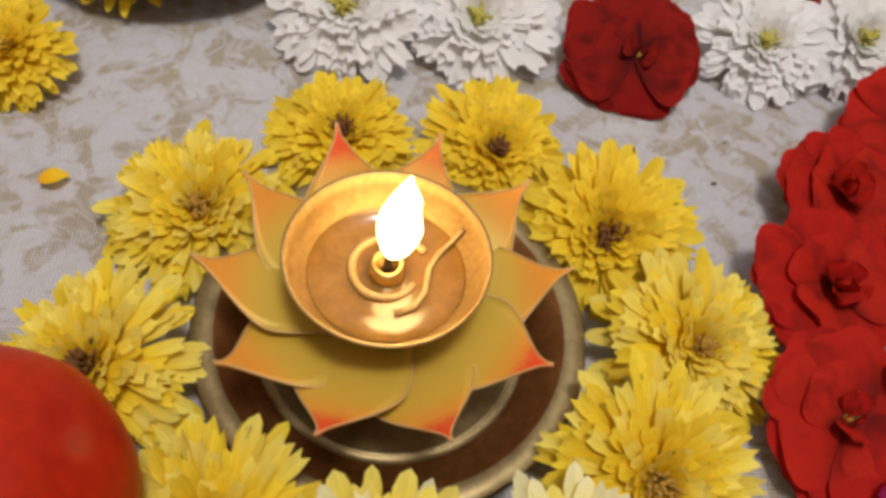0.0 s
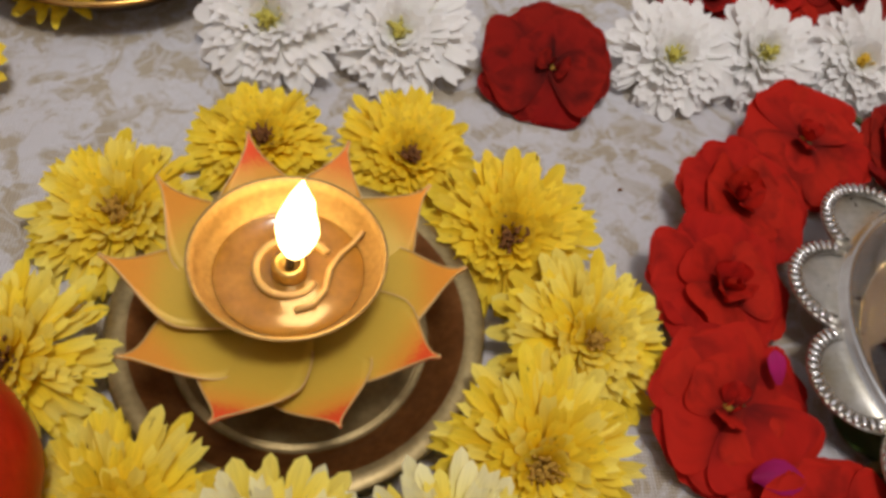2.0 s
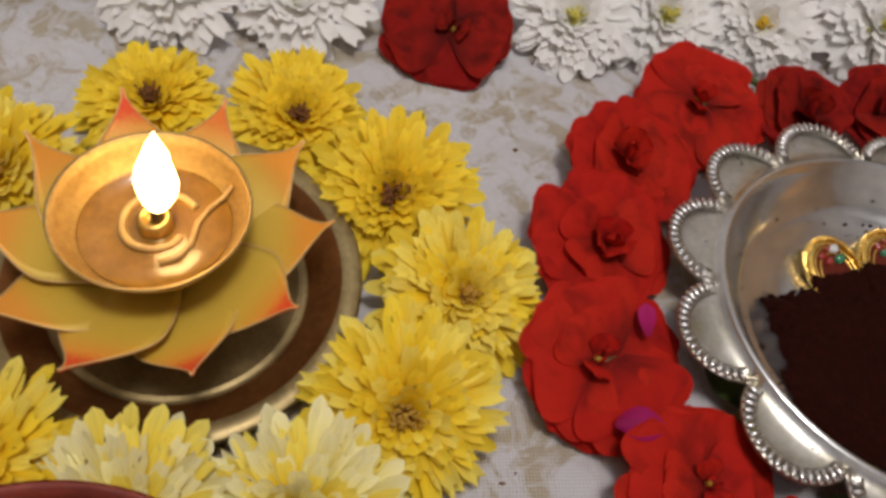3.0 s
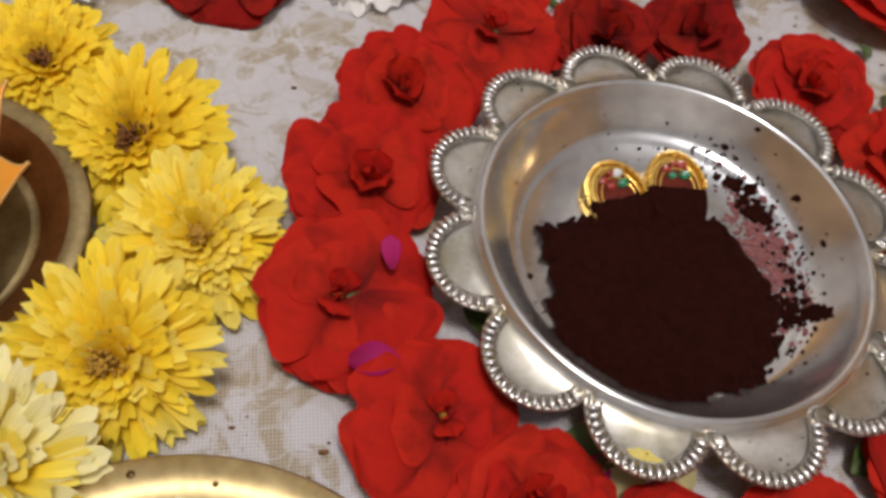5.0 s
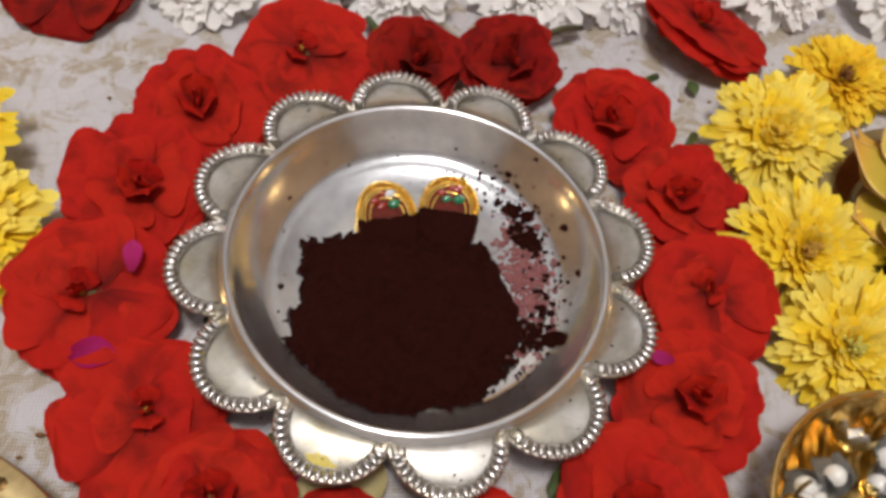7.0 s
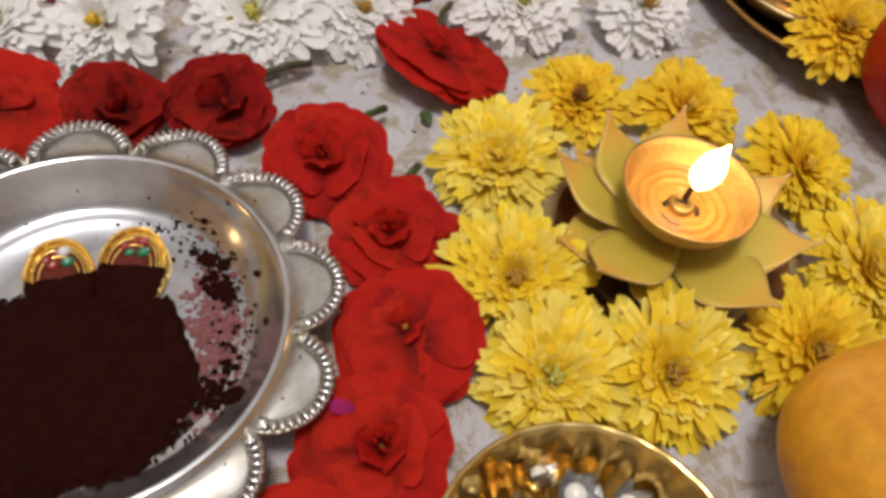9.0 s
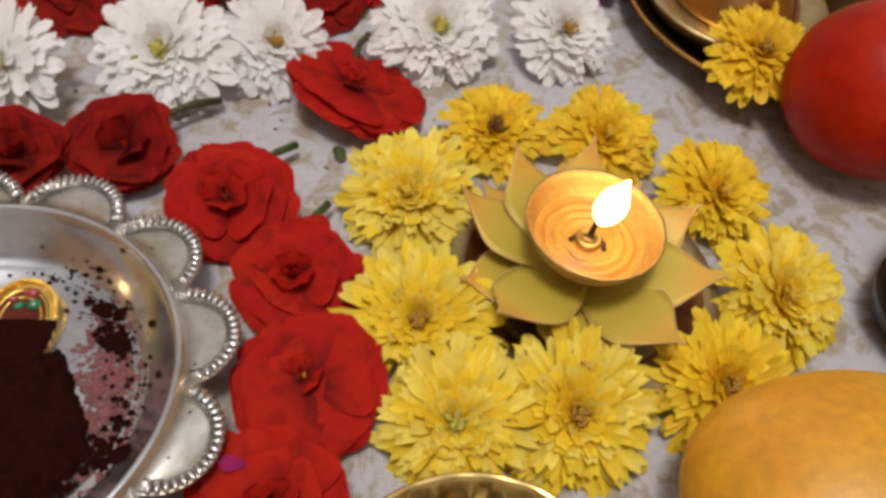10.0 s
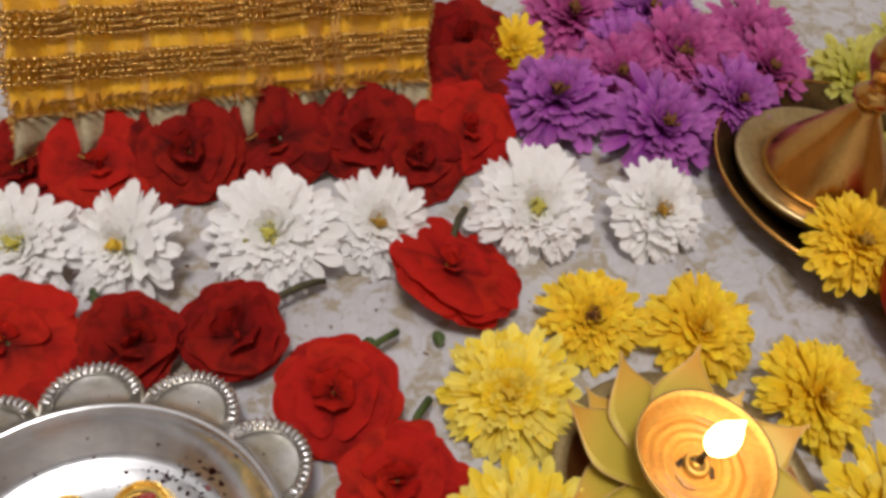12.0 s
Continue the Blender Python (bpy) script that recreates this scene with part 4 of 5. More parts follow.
def silver_plate():
    th = thing("silver_plate", pose(PX, PY, 0), "silver plate with twelve beaded lobes holding dark red powder", "plate")
    seg = 12 * 20
    stations = [(0.0, 0.0030), (0.030, 0.0030), (0.0420, 0.0030), (0.0428, 0.0037), (0.0438, 0.0034), (0.0470, 0.0060), (0.0508, 0.0100), (0.0540, 0.0146), (0.0553, 0.0174), (0.0563, 0.0182), (0.0573, 0.0176), (0.0585, 0.0160)]
    bm = bmesh.new()
    top = [bm.verts.new((0, 0, 0.0030))]
    rings = []
    for r, z in stations[1:]:
        rings.append([bm.verts.new((r * math.cos(a), r * math.sin(a), z)) for a in (PHASE + 2 * math.pi * k / seg for k in range(seg))])
    for f_, dz in ((0.25, -0.0004), (0.6, -0.0012), (0.88, -0.0006), (1.0, 0.0004)):
        rings.append([bm.verts.new(((0.0585 + (lobe_edge(a) - 0.0585) * f_) * math.cos(a), (0.0585 + (lobe_edge(a) - 0.0585) * f_) * math.sin(a), 0.0160 + dz))
                      for a in (PHASE + 2 * math.pi * (k + 1e-4) / seg for k in range(seg))])
    for k in range(seg):
        bm.faces.new((top[0], rings[0][k], rings[0][(k + 1) % seg]))
    for a, b in zip(rings, rings[1:]):
        for k in range(seg):
            bm.faces.new((a[k], b[k], b[(k + 1) % seg], a[(k + 1) % seg]))
    bm.faces.ensure_lookup_table()
    for f in bm.faces[-4 * seg:]:
        f.material_index = 1
    thicken(bm, 0.0011)
    part("dish", bm, [SILVER, LOBESILVER], th)
    part("foot_ring", lathe([(0.030, 0.0), (0.033, 0.0), (0.033, 0.0026), (0.030, 0.0026)], 64, closed=True), SILVER, th)
    bead = to_mesh("bead", ball(1.0, (1, 1, 1), 1), SILVER)
    for k in range(12):
        mid = PHASE + (k + 0.5) * math.pi / 6
        cx, cy = 0.0577 * math.cos(mid), 0.0577 * math.sin(mid)
        for j in range(25):
            a = mid + radians(-104 + 208 * j / 24)
            px, py = cx + 0.0139 * math.cos(a), cy + 0.0139 * math.sin(a)
            if math.hypot(px, py) < 0.0602:
                continue
            share("bead", bead, th, Matrix.Translation((px, py, 0.0168)) @ Matrix.Rotation(a, 4, "Z") @ Matrix.Diagonal((0.0023, 0.00098, 0.0012, 1)))
    # darkened groove inside the beading of each lobe
    for k in range(12):
        mid = PHASE + (k + 0.5) * math.pi / 6
        pts = [(0.0577 * math.cos(mid) + 0.0118 * math.cos(mid + radians(t)), 0.0577 * math.sin(mid) + 0.0118 * math.sin(mid + radians(t)), 0.0162) for t in range(-88, 89, 11)]
        part("groove", tube(pts, 0.00035, 6), SILVERDARK, th, "dark tarnished line")
    return th


silver_plate()


def powder_heap():
    """Loose powder: a low heap with a crumbling edge, thick in the lower part of the dish."""
    bm = bmesh.new()
    n = 210
    size = 0.106
    def floor_z(r):
        return 0.0031 if r < 0.0430 else 0.0034 + (r - 0.0430) ** 2 * 38 + (r - 0.0430) * 0.5
    grid = {}
    for i in range(n + 1):
        for j in range(n + 1):
            x, y = (i / n - 0.5) * size, (j / n - 0.5) * size
            r = math.hypot(x, y)
            edge = 0.0385 + 0.0035 * noise.noise((x * 130, y * 130, 2)) + 0.0022 * noise.noise((x * 420, y * 420, 4)) + 0.0016 * noise.noise((x * 900, y * 900, 8))
            top = 0.0144 + 0.007 * noise.noise((x * 60, 0.3, 7)) + 0.0025 * noise.noise((x * 320, y * 320, 9)) + 0.0018 * noise.noise((x * 800, y * 800, 11)) - 0.12 * abs(x)
            top -= 1.6 * max(0, x - 0.020 + 0.006 * noise.noise((x * 150, y * 150, 5)))
            cut = min(0.0370 + x + 0.004 * noise.noise((x * 180, y * 180, 3)) + 0.0015 * noise.noise((x * 700, y * 700, 3)), edge - math.hypot((x + 0.004) * 1.02, y + 0.0085), top - y, 0.0320 - x + 0.005 * noise.noise((x * 200, y * 200, 6)))
            if cut > 0 and r < 0.052:
                h = 0.0042 * min(1, cut / 0.008) ** 0.6 + 0.0006 * noise.noise((x * 240, y * 240, 0)) + 0.0004 * noise.noise((x * 800, y * 800, 0))
                grid[i, j] = bm.verts.new((x, y, floor_z(r) + max(0.0001, h)))
    for (i, j) in list(grid):
        quad = [grid.get(c) for c in ((i, j), (i + 1, j), (i + 1, j + 1), (i, j + 1))]
        if all(quad):
            bm.faces.new(quad)
    # skirt down to the dish
    rim = [e for e in bm.edges if len(e.link_faces) == 1]
    made = bmesh.ops.extrude_edge_only(bm, edges=rim)
    for v in made["geom"]:
        if isinstance(v, bmesh.types.BMVert):
            v.co.z = floor_z(math.hypot(v.co.x, v.co.y)) - 0.0002
    bmesh.ops.delete(bm, geom=[v for v in bm.verts if not v.link_faces], context="VERTS")
    ob = new("powder_heap", to_mesh("powder_heap", bm, KUMKUM))
    ob.matrix_basis = pose(PX, PY, 0)
    tagged(ob, "loose dark maroon powder heaped in the silver plate", "powder", kind="stuff")
    rnd = random.Random(5)
    bm = bmesh.new()
    for k in range(520):
        if k < 320:
            a = rnd.choice((rnd.gauss(15, 22), rnd.gauss(-40, 30), rnd.gauss(-20, 30), rnd.gauss(50, 12)))
            r = rnd.gauss(0.0425, 0.0040)
            s = abs(rnd.gauss(0, 0.00042)) + 0.00012
        elif k < 440:
            a, r, s = rnd.uniform(0, 360), rnd.uniform(0.034, 0.0535), abs(rnd.gauss(0, 0.0002)) + 0.0001
        else:
            a, r, s = rnd.uniform(0, 360), rnd.uniform(0.060, 0.068), abs(rnd.gauss(0, 0.00012)) + 0.00008
        x, y = r * math.cos(radians(a)), r * math.sin(radians(a))
        z = floor_z(r) if r < 0.055 else 0.0158
        bmesh.ops.create_icosphere(bm, subdivisions=1, radius=s, matrix=Matrix.Translation((x, y, z + s * 0.4)) @ Matrix.Diagonal((rnd.uniform(0.8, 1.8), rnd.uniform(0.8, 1.8), 0.8, 1)))
    for cx, cy, rr in ((0.0345, 0.0165, 0.0045), (0.0372, 0.013, 0.0032), (0.0365, -0.0205, 0.0046), (0.0415, -0.0225, 0.0028), (0.0325, 0.0255, 0.0022), (0.0365, 0.0235, 0.0015)):
        for k in range(60):
            a, q = rnd.uniform(0, 6.28), rr * math.sqrt(rnd.random())
            s = rnd.uniform(0.0004, 0.0010)
            x, y = cx + q * math.cos(a), cy + q * math.sin(a)
            bmesh.ops.create_icosphere(bm, subdivisions=1, radius=s, matrix=Matrix.Translation((x, y, floor_z(math.hypot(x, y)) + s * 0.3)) @ Matrix.Diagonal((1.4, 1.2, 0.7, 1)))
    ob = new("powder_specks", to_mesh("powder_specks", bm, KUMKUM))
    ob.matrix_basis = pose(PX, PY, 0)
    tagged(ob, "scattered dark maroon powder grains on the silver plate", "powder", kind="stuff")
    bm = bmesh.new()
    for k in range(900):
        x, y = rnd.gauss(0.0345, 0.0045), rnd.gauss(-0.001, 0.013)
        s = abs(rnd.gauss(0, 0.00035)) + 0.00015
        if math.hypot(x, y) < 0.046:
            bmesh.ops.create_icosphere(bm, subdivisions=1, radius=s, matrix=Matrix.Translation((x, y, floor_z(math.hypot(x, y)))) @ Matrix.Diagonal((1.6, 1.4, 0.35, 1)))
    ob = new("pink_powder_dust", to_mesh("pink_powder_dust", bm, STAIN))
    ob.matrix_basis = pose(PX, PY, 0)
    tagged(ob, "fine pinkish powder dust on the silver plate", "powder", kind="stuff")


powder_heap()


def film_patch(name, material, spots, label):
    """A thin smear: a flat patch with a ragged outline."""
    for k, (cx, cy, z, rx, ry, rot) in enumerate(spots):
        bm = bmesh.new()
        c = bm.verts.new((0, 0, 0.00025))
        ring = []
        for i in range(40):
            a = 2 * math.pi * i / 40
            q = 1 + 0.3 * noise.noise((math.cos(a) * 2.5 + k * 5, math.sin(a) * 2.5, 1.0)) + 0.15 * noise.noise((math.cos(a) * 8, math.sin(a) * 8, k))
            ring.append(bm.verts.new((rx * q * math.cos(a), ry * q * math.sin(a), 0.0)))
        for i in range(40):
            bm.faces.new((c, ring[i], ring[(i + 1) % 40]))
        ob = new(name, to_mesh(name, bm, material))
        ob.matrix_basis = pose(cx, cy, z, 0, 0, rot)
        tagged(ob, label, "stain")


film_patch("turmeric_smear", TURMERIC, ((0.2245, 0.0965, 0.0153, 0.0045, 0.0024, -30), (0.1905, 0.1255, 0.0153, 0.0018, 0.0022, 10)), "yellow turmeric smear on the silver plate")


def footprint(x, y, rot, green):
    """A small gilt footprint charm: a rope-edged oval, its lower part buried under powder."""
    th = thing("gilt_charm", pose(x, y, 0.0034, 9, 0, rot), "gilt oval charm with red and green stones half under powder", "ornament", "pair of gilt charms")
    def outline(t, k=1.0):
        a = 2 * math.pi * t
        w = 0.0098 * (1 + 0.14 * math.sin(a)) * k
        return Vector((w * math.cos(a), 0.0150 * math.sin(a) * k, 0))
    bm = bmesh.new()
    for k, z in ((0.9, 0), (1.0, 0.0008), (1.0, 0.0022), (0.9, 0.0030)):
        ring = [bm.verts.new(outline(i / 48, k) + Vector((0, 0, z))) for i in range(48)]
        if k == 0.9 and z == 0:
            bm.faces.new(ring[::-1])
        else:
            for i in range(48):
                bm.faces.new((last[i], last[(i + 1) % 48], ring[(i + 1) % 48], ring[i]))
        last = ring
    bm.faces.new(last)
    part("base_plate", bm, GOLD, th)
    rope = to_mesh("bead", ball(1.0, (1, 1, 1), 1), GOLD)
    for i in range(64):
        p, q = outline(i / 64, 0.94), outline((i + 1) / 64, 0.94)
        if p.y < 0.0015:
            continue
        d = q - p
        share("bead", rope, th, Matrix.Translation(p + Vector((0, 0, 0.0033))) @ Matrix.Rotation(math.atan2(d.y, d.x) + 0.7, 4, "Z") @ Matrix.Diagonal((0.0012, 0.00048, 0.0007, 1)))
    for s in (0.74, 0.58):
        part("gold_wire", tube([outline(t / 30, s) * 0.98 + Vector((0, 0, 0.0032)) for t in range(-3, 19)], 0.00045, 6), GOLD, th)
    bm = bmesh.new()
    bm.faces.new([bm.verts.new(outline(i / 36, 0.78) + Vector((0, 0, 0.0032))) for i in range(36)])
    part("enamel", bm, ENAMEL, th, "dark red enamel")
    stones = ((0.002, 0.0098, 0.0017, CLEARGEM if not green else REDGEM), (-0.0030, 0.0078, 0.0013, REDGEM), (0.0028, 0.0062, 0.0018, GREENGEM), (-0.0012, 0.0058, 0.0014, GREENGEM if green else REDGEM), (0.0, 0.0100, 0.0011, REDGEM))
    for sx, sy, sr, mm in stones:
        part("stone", ball(sr, (1.25, 0.9, 0.7), 2), mm, th, "", pose(sx, sy, 0.0034, 0, 0, 20))
    # powder drifted over the lower part
    bm = bmesh.new()
    n = 40
    grid = {}
    for i in range(n + 1):
        for j in range(n + 1):
            u, v = i / n * 2 - 1, j / n * 2 - 1
            p = Vector((u * 0.0105, v * 0.0125 - 0.0080, 0))
            lim = (p.x / 0.0098) ** 2 + ((p.y) / 0.0158) ** 2
            if lim < 1.05 and p.y < 0.0018 + 0.0012 * noise.noise((p.x * 600, 0, x * 90)):
                edge = min(1.0, max(0.0, (1.05 - lim) * 4))
                grid[i, j] = bm.verts.new((p.x, p.y, 0.0018 + 0.0020 * edge ** 0.5 + 0.0004 * noise.noise((p.x * 500, p.y * 500, 1))))
    for (i, j) in list(grid):
        quad = [grid.get(c) for c in ((i, j), (i + 1, j), (i + 1, j + 1), (i, j + 1))]
        if all(quad):
            bm.faces.new(quad)
    part("powder_crust", bm, KUMKUM, th, "dark maroon powder crust")


footprint(0.2405, 0.1775, 10, False)
footprint(0.2600, 0.1810, -6, True)


# ---- plates, bowls and fruit round about ----
def shell_plate():
    x, y, R = 0.115, 0.040, 0.0666
    saucer(x, y, R, 0.011, 0.0100, PALEBRASS, "tarnished brass plate full of white shells", spots=((58, 0.0615, 0.0022), (48, 0.0625, 0.0009), (80, 0.0600, 0.0008), (97, 0.0630, 0.0012), (120, 0.0610, 0.0018)))
    rnd = random.Random(9)
    spots = ((-0.013, 0.042, 40, 0), (0.008, 0.046, 10, 0), (0.025, 0.041, -20, 0), (0.026, 0.029, 4, 1), (0.007, 0.030, 20, 1), (-0.012, 0.025, -10, 1), (0.014, 0.016, -20, 0), (-0.030, 0.026, 60, 0), (0.034, 0.016, 40, 0), (-0.006, 0.008, 0, 1), (0.030, 0.000, 30, 1), (-0.028, 0.006, 20, 0))
    for sx, sy, rot, kind in spots:
        th = thing("cowrie_shell" if kind else "round_shell", pose(x + sx, y + sy + 0.004, 0.0095 if kind else 0.0080, rnd.uniform(-10, 10), rnd.uniform(-12, 12), rot),
                   "glossy white cowrie shell with a toothed dark slit" if kind else "flat white round shell with a grey spiral", "shell", "shells in the brass plate")
        if kind:
            part("shell_body", ball(0.0118, (1.15, 0.66, 0.5), 3, 0.05, 1.5, rot), SHELL, th)
            bm = bmesh.new()
            for i in range(15):
                u = i / 14 * 2 - 1
                zz = 0.0060 * math.sqrt(max(0.05, 1 - (u * 0.76) ** 2))
                bmesh.ops.create_cube(bm, size=1.0, matrix=Matrix.Translation((u * 0.0085, 0.0008 * math.sin(u * 2), zz - 0.0002)) @ Matrix.Diagonal((0.0008, 0.0014 + 0.0007 * (i % 2), 0.0010, 1)))
            part("shell_slit", bm, SHELLDARK, th)
        else:
            body = lathe([(0, -0.0034), (0.006, -0.0030), (0.0108, -0.0008), (0.0118, 0.0012), (0.0108, 0.0030), (0.0088, 0.0037), (0.0070, 0.0033), (0.0058, 0.0024), (0.0050, 0.0023), (0, 0.0026)], 40)
            for v in body.verts:
                a = math.atan2(v.co.y, v.co.x)
                grow = 1 + 0.10 * math.cos(a - 0.6) + 0.03 * math.sin(2 * a)
                v.co.x, v.co.y = v.co.x * grow, v.co.y * grow * 0.92
            part("shell_body", body, SHELL, th)
            pts = [((0.0050 - 0.0011 * t) * math.cos(t * 2.4), (0.0046 - 0.0010 * t) * math.sin(t * 2.4), 0.0025) for t in (i / 6 for i in range(24))]
            part("shell_spiral", tube(pts, 0.0005, 6), SHELLGREY, th, "grey coiled spiral")


shell_plate()


def fluted_bowl():
    x, y, R = 0.3745, 0.0765, 0.0395
    th = thing("brass_bowl", pose(x, y, 0) @ Matrix.Diagonal((1.06, 1.06, 1.0, 1)), "shiny fluted brass bowl full of pearl flower beads", "bowl")
    bm = bmesh.new()
    seg = 144
    rings = []
    for r, z, amp in ((0.020, 0.0, 0), (0.027, 0.002, 0.02), (0.0335, 0.012, 0.03), (0.0362, 0.0235, 0.006), (0.0370, 0.0245, 0.0), (0.0372, 0.0252, 0.0), (0.0365, 0.0256, 0.0), (0.0352, 0.0240, 0.006), (0.0318, 0.012, 0.03), (0.0255, 0.0040, 0.02), (0.018, 0.0030, 0)):
        rings.append([bm.verts.new((r * (1 + amp * math.cos(24 * a)) * math.cos(a), r * (1 + amp * math.cos(24 * a)) * math.sin(a), z)) for a in (2 * math.pi * k / seg for k in range(seg))])
    for a, b in zip(rings, rings[1:]):
        for k in range(seg):
            bm.faces.new((a[k], b[k], b[(k + 1) % seg], a[(k + 1) % seg]))
    bm.faces.new(rings[0])
    bm.faces.new(rings[-1])
    part("fluted_body", bm, BOWLGOLD, th)
    proto = thing("pearl_flower", pose(x, y, 0.010), "small pearl flower bead with silver petals", "bead", "pearl flowers in the brass bowl")
    part("pearl", ball(0.0031, (1, 1, 0.95), 3), PEARL, proto, "", pose(0, 0, 0.0035))
    leaf = to_mesh("metal_petal", blade(5, 4, lambda u: 0.42 * math.sin(math.pi * min(0.97, 0.12 + 0.85 * u)), lambda u, v: (0.5 * u * u + 0.2 * v * v * u, 0.0)), STEEL)
    for k in range(5):
        share("metal_petal", leaf, proto, pose(0, 0, 0, 0, 0, 72 * k) @ pose(0.001, 0, 0.001, 0, -20, 0) @ Matrix.Diagonal((0.0072, 0.0066, 0.0066, 1)))
    part("setting", lathe([(0, -0.001), (0.0022, -0.001), (0.003, 0.001), (0.0015, 0.002), (0, 0.002)], 16), GOLD, proto)
    rnd = random.Random(3)
    for k in range(36):
        a, q = k * 2.39996 + 0.4, 0.0290 * math.sqrt((k + 1) / 36.5)
        copy_thing(proto, pose(x + q * math.cos(a), y + q * math.sin(a), 0.0100 + rnd.uniform(-0.001, 0.003) + 0.05 * max(0, q - 0.018), rnd.uniform(-50, 50), rnd.uniform(-50, 50), rnd.uniform(0, 360)))


fluted_bowl()


def steel_bowl():
    x, y, R = 0.252, 0.037, 0.036
    th = thing("steel_bowl", pose(x, y, 0), "small steel bowl holding round orange sweets", "bowl")
    prof = [(0, 0), (0.02, 0), (0.028, 0.003), (R - 0.001, 0.020), (R + 0.001, 0.0212), (R, 0.0222), (R - 0.002, 0.0208), (0.026, 0.005), (0.018, 0.0025), (0, 0.0025)]
    part("bowl_body", lathe(prof, 72), STEEL, th)
    for k, (sx, sy, sz, r) in enumerate(((0.011, 0.014, 0.021, 0.0165), (-0.014, 0.010, 0.017, 0.0140), (-0.002, -0.014, 0.018, 0.0160))):
        ob = new("orange_sweet", to_mesh("orange_sweet", ball(r, (1.1, 1, 0.85), 3, 0.08, 2.0, k), SWEET))
        ob.matrix_basis = pose(x + sx, y + sy, sz)
        tagged(ob, "round orange sweet in the steel bowl", "sweet", "sweets in the steel bowl")


steel_bowl()


def pomegranate(x, y, r, crown, label):
    th = thing("pomegranate", pose(x, y, r * 0.94), label, "fruit", "red pomegranates")
    bm = ball(r, (1, 1, 0.94), 4, 0.035, 1.8, int(x * 100))
    part("fruit_body", bm, POMEGRANATE, th)
    az, el = crown
    m = pose(0, 0, 0, 0, 0, az) @ pose(0, 0, 0, 0, 90 - el, 0)
    bm = bmesh.new()
    for k in range(6):
        a = 2 * math.pi * k / 6
        t = [bm.verts.new((q * math.cos(a + s), q * math.sin(a + s), z)) for q, s, z in ((0.006, -0.5, r * 0.93), (0.006, 0.5, r * 0.93), (0.0075, 0.3, r * 1.08), (0.0085, 0.0, r * 1.18), (0.0075, -0.3, r * 1.08))]
        bm.faces.new(t)
    thicken(bm, 0.001)
    part("crown", bm, COPPER, th, "dry brown crown", m)
    return th


pomegranate(-0.036, 0.116, 0.031, (200, 40), "glossy red pomegranate on the cloth by yellow flowers")
pomegranate(0.5629, 0.2431, 0.0355, (10, 42), "red pomegranate on the cloth beside a brass plate")


def mango(x, y, r):
    th = thing("mango", pose(x, y, r * 0.80, 0, 0, -18), "large ripe orange-yellow mango on the cloth", "fruit")
    bm = ball(r, (1.22, 0.98, 0.80), 4, 0.05, 1.2, 4)
    part("fruit_body", bm, MANGO, th)
    part("stem", tube([(r * 1.17, 0, 0.004), (r * 1.25, 0, 0.006)], 0.002, 8), BROWNSTEM, th)


mango(0.4763, 0.0876, 0.0405)


def copper_bowl():
    th = thing("copper_bowl", pose(0.032, 0.055, 0), "dark red copper bowl with a thin bright rim", "bowl")
    part("bowl_body", lathe([(0, 0), (0.022, 0), (0.030, 0.004), (0.042, 0.020), (0.0495, 0.038), (0.0505, 0.0400), (0.0495, 0.0405), (0.0475, 0.0370), (0.040, 0.020), (0.028, 0.0062), (0.020, 0.003), (0, 0.003)], 80), COPPER, th)


copper_bowl()


def bell_plate(x, y, R, label):
    th = thing("brass_plate", pose(x, y, 0), label, "plate")
    prof = [(0, 0), (R * 0.6, 0), (R * 0.78, 0.002), (R - 0.001, 0.0125), (R, 0.0135), (R - 0.001, 0.0143), (R - 0.0025, 0.0135), (R * 0.77, 0.0045), (R * 0.6, 0.0028), (0, 0.0028)]
    part("dish", lathe(prof, 96), DARKBRASS, th)
    part("rim", lathe([(R - 0.0012, 0.0130), (R + 0.0008, 0.0138), (R - 0.0006, 0.0150), (R - 0.0022, 0.0140)], 96, closed=True), POLISHED, th, "bright worn brass rim")


bell_plate(0.5638, 0.3258, 0.0710, "dark brass plate with a bright rim under a brass bell")


def brass_bell():
    th = thing("brass_bell", pose(0.5462, 0.3300, 0.0028) @ Matrix.Diagonal((1.07, 1.07, 1.05, 1)), "polished brass bell with a turned handle on a dark plate", "bell")
    part("skirt", lathe([(0.028, 0), (0.038, 0.006), (0.0405, 0.0105), (0.0405, 0.0118), (0.0392, 0.0122), (0.0290, 0.0096), (0.0285, 0.0092), (0, 0.0092)], 80), PALEBRASS, th, "pale brass skirt")
    part("cone", lathe([(0.0275, 0.0090), (0.0285, 0.0105), (0.0275, 0.0130), (0.0215, 0.0215), (0.0155, 0.0300), (0.0095, 0.0385), (0.0060, 0.0440), (0.0052, 0.0470), (0, 0.0470)], 80), POLISHED, th)
    part("handle", lathe([(0.0052, 0.0468), (0.0080, 0.049), (0.0086, 0.0515), (0.0066, 0.054), (0.0046, 0.056), (0.0058, 0.059), (0.0098, 0.066), (0.0104, 0.071), (0.0080, 0.077), (0.0048, 0.081), (0.0042, 0.085), (0.0066, 0.089), (0.0056, 0.094), (0, 0.096)], 48), POLISHED, th)


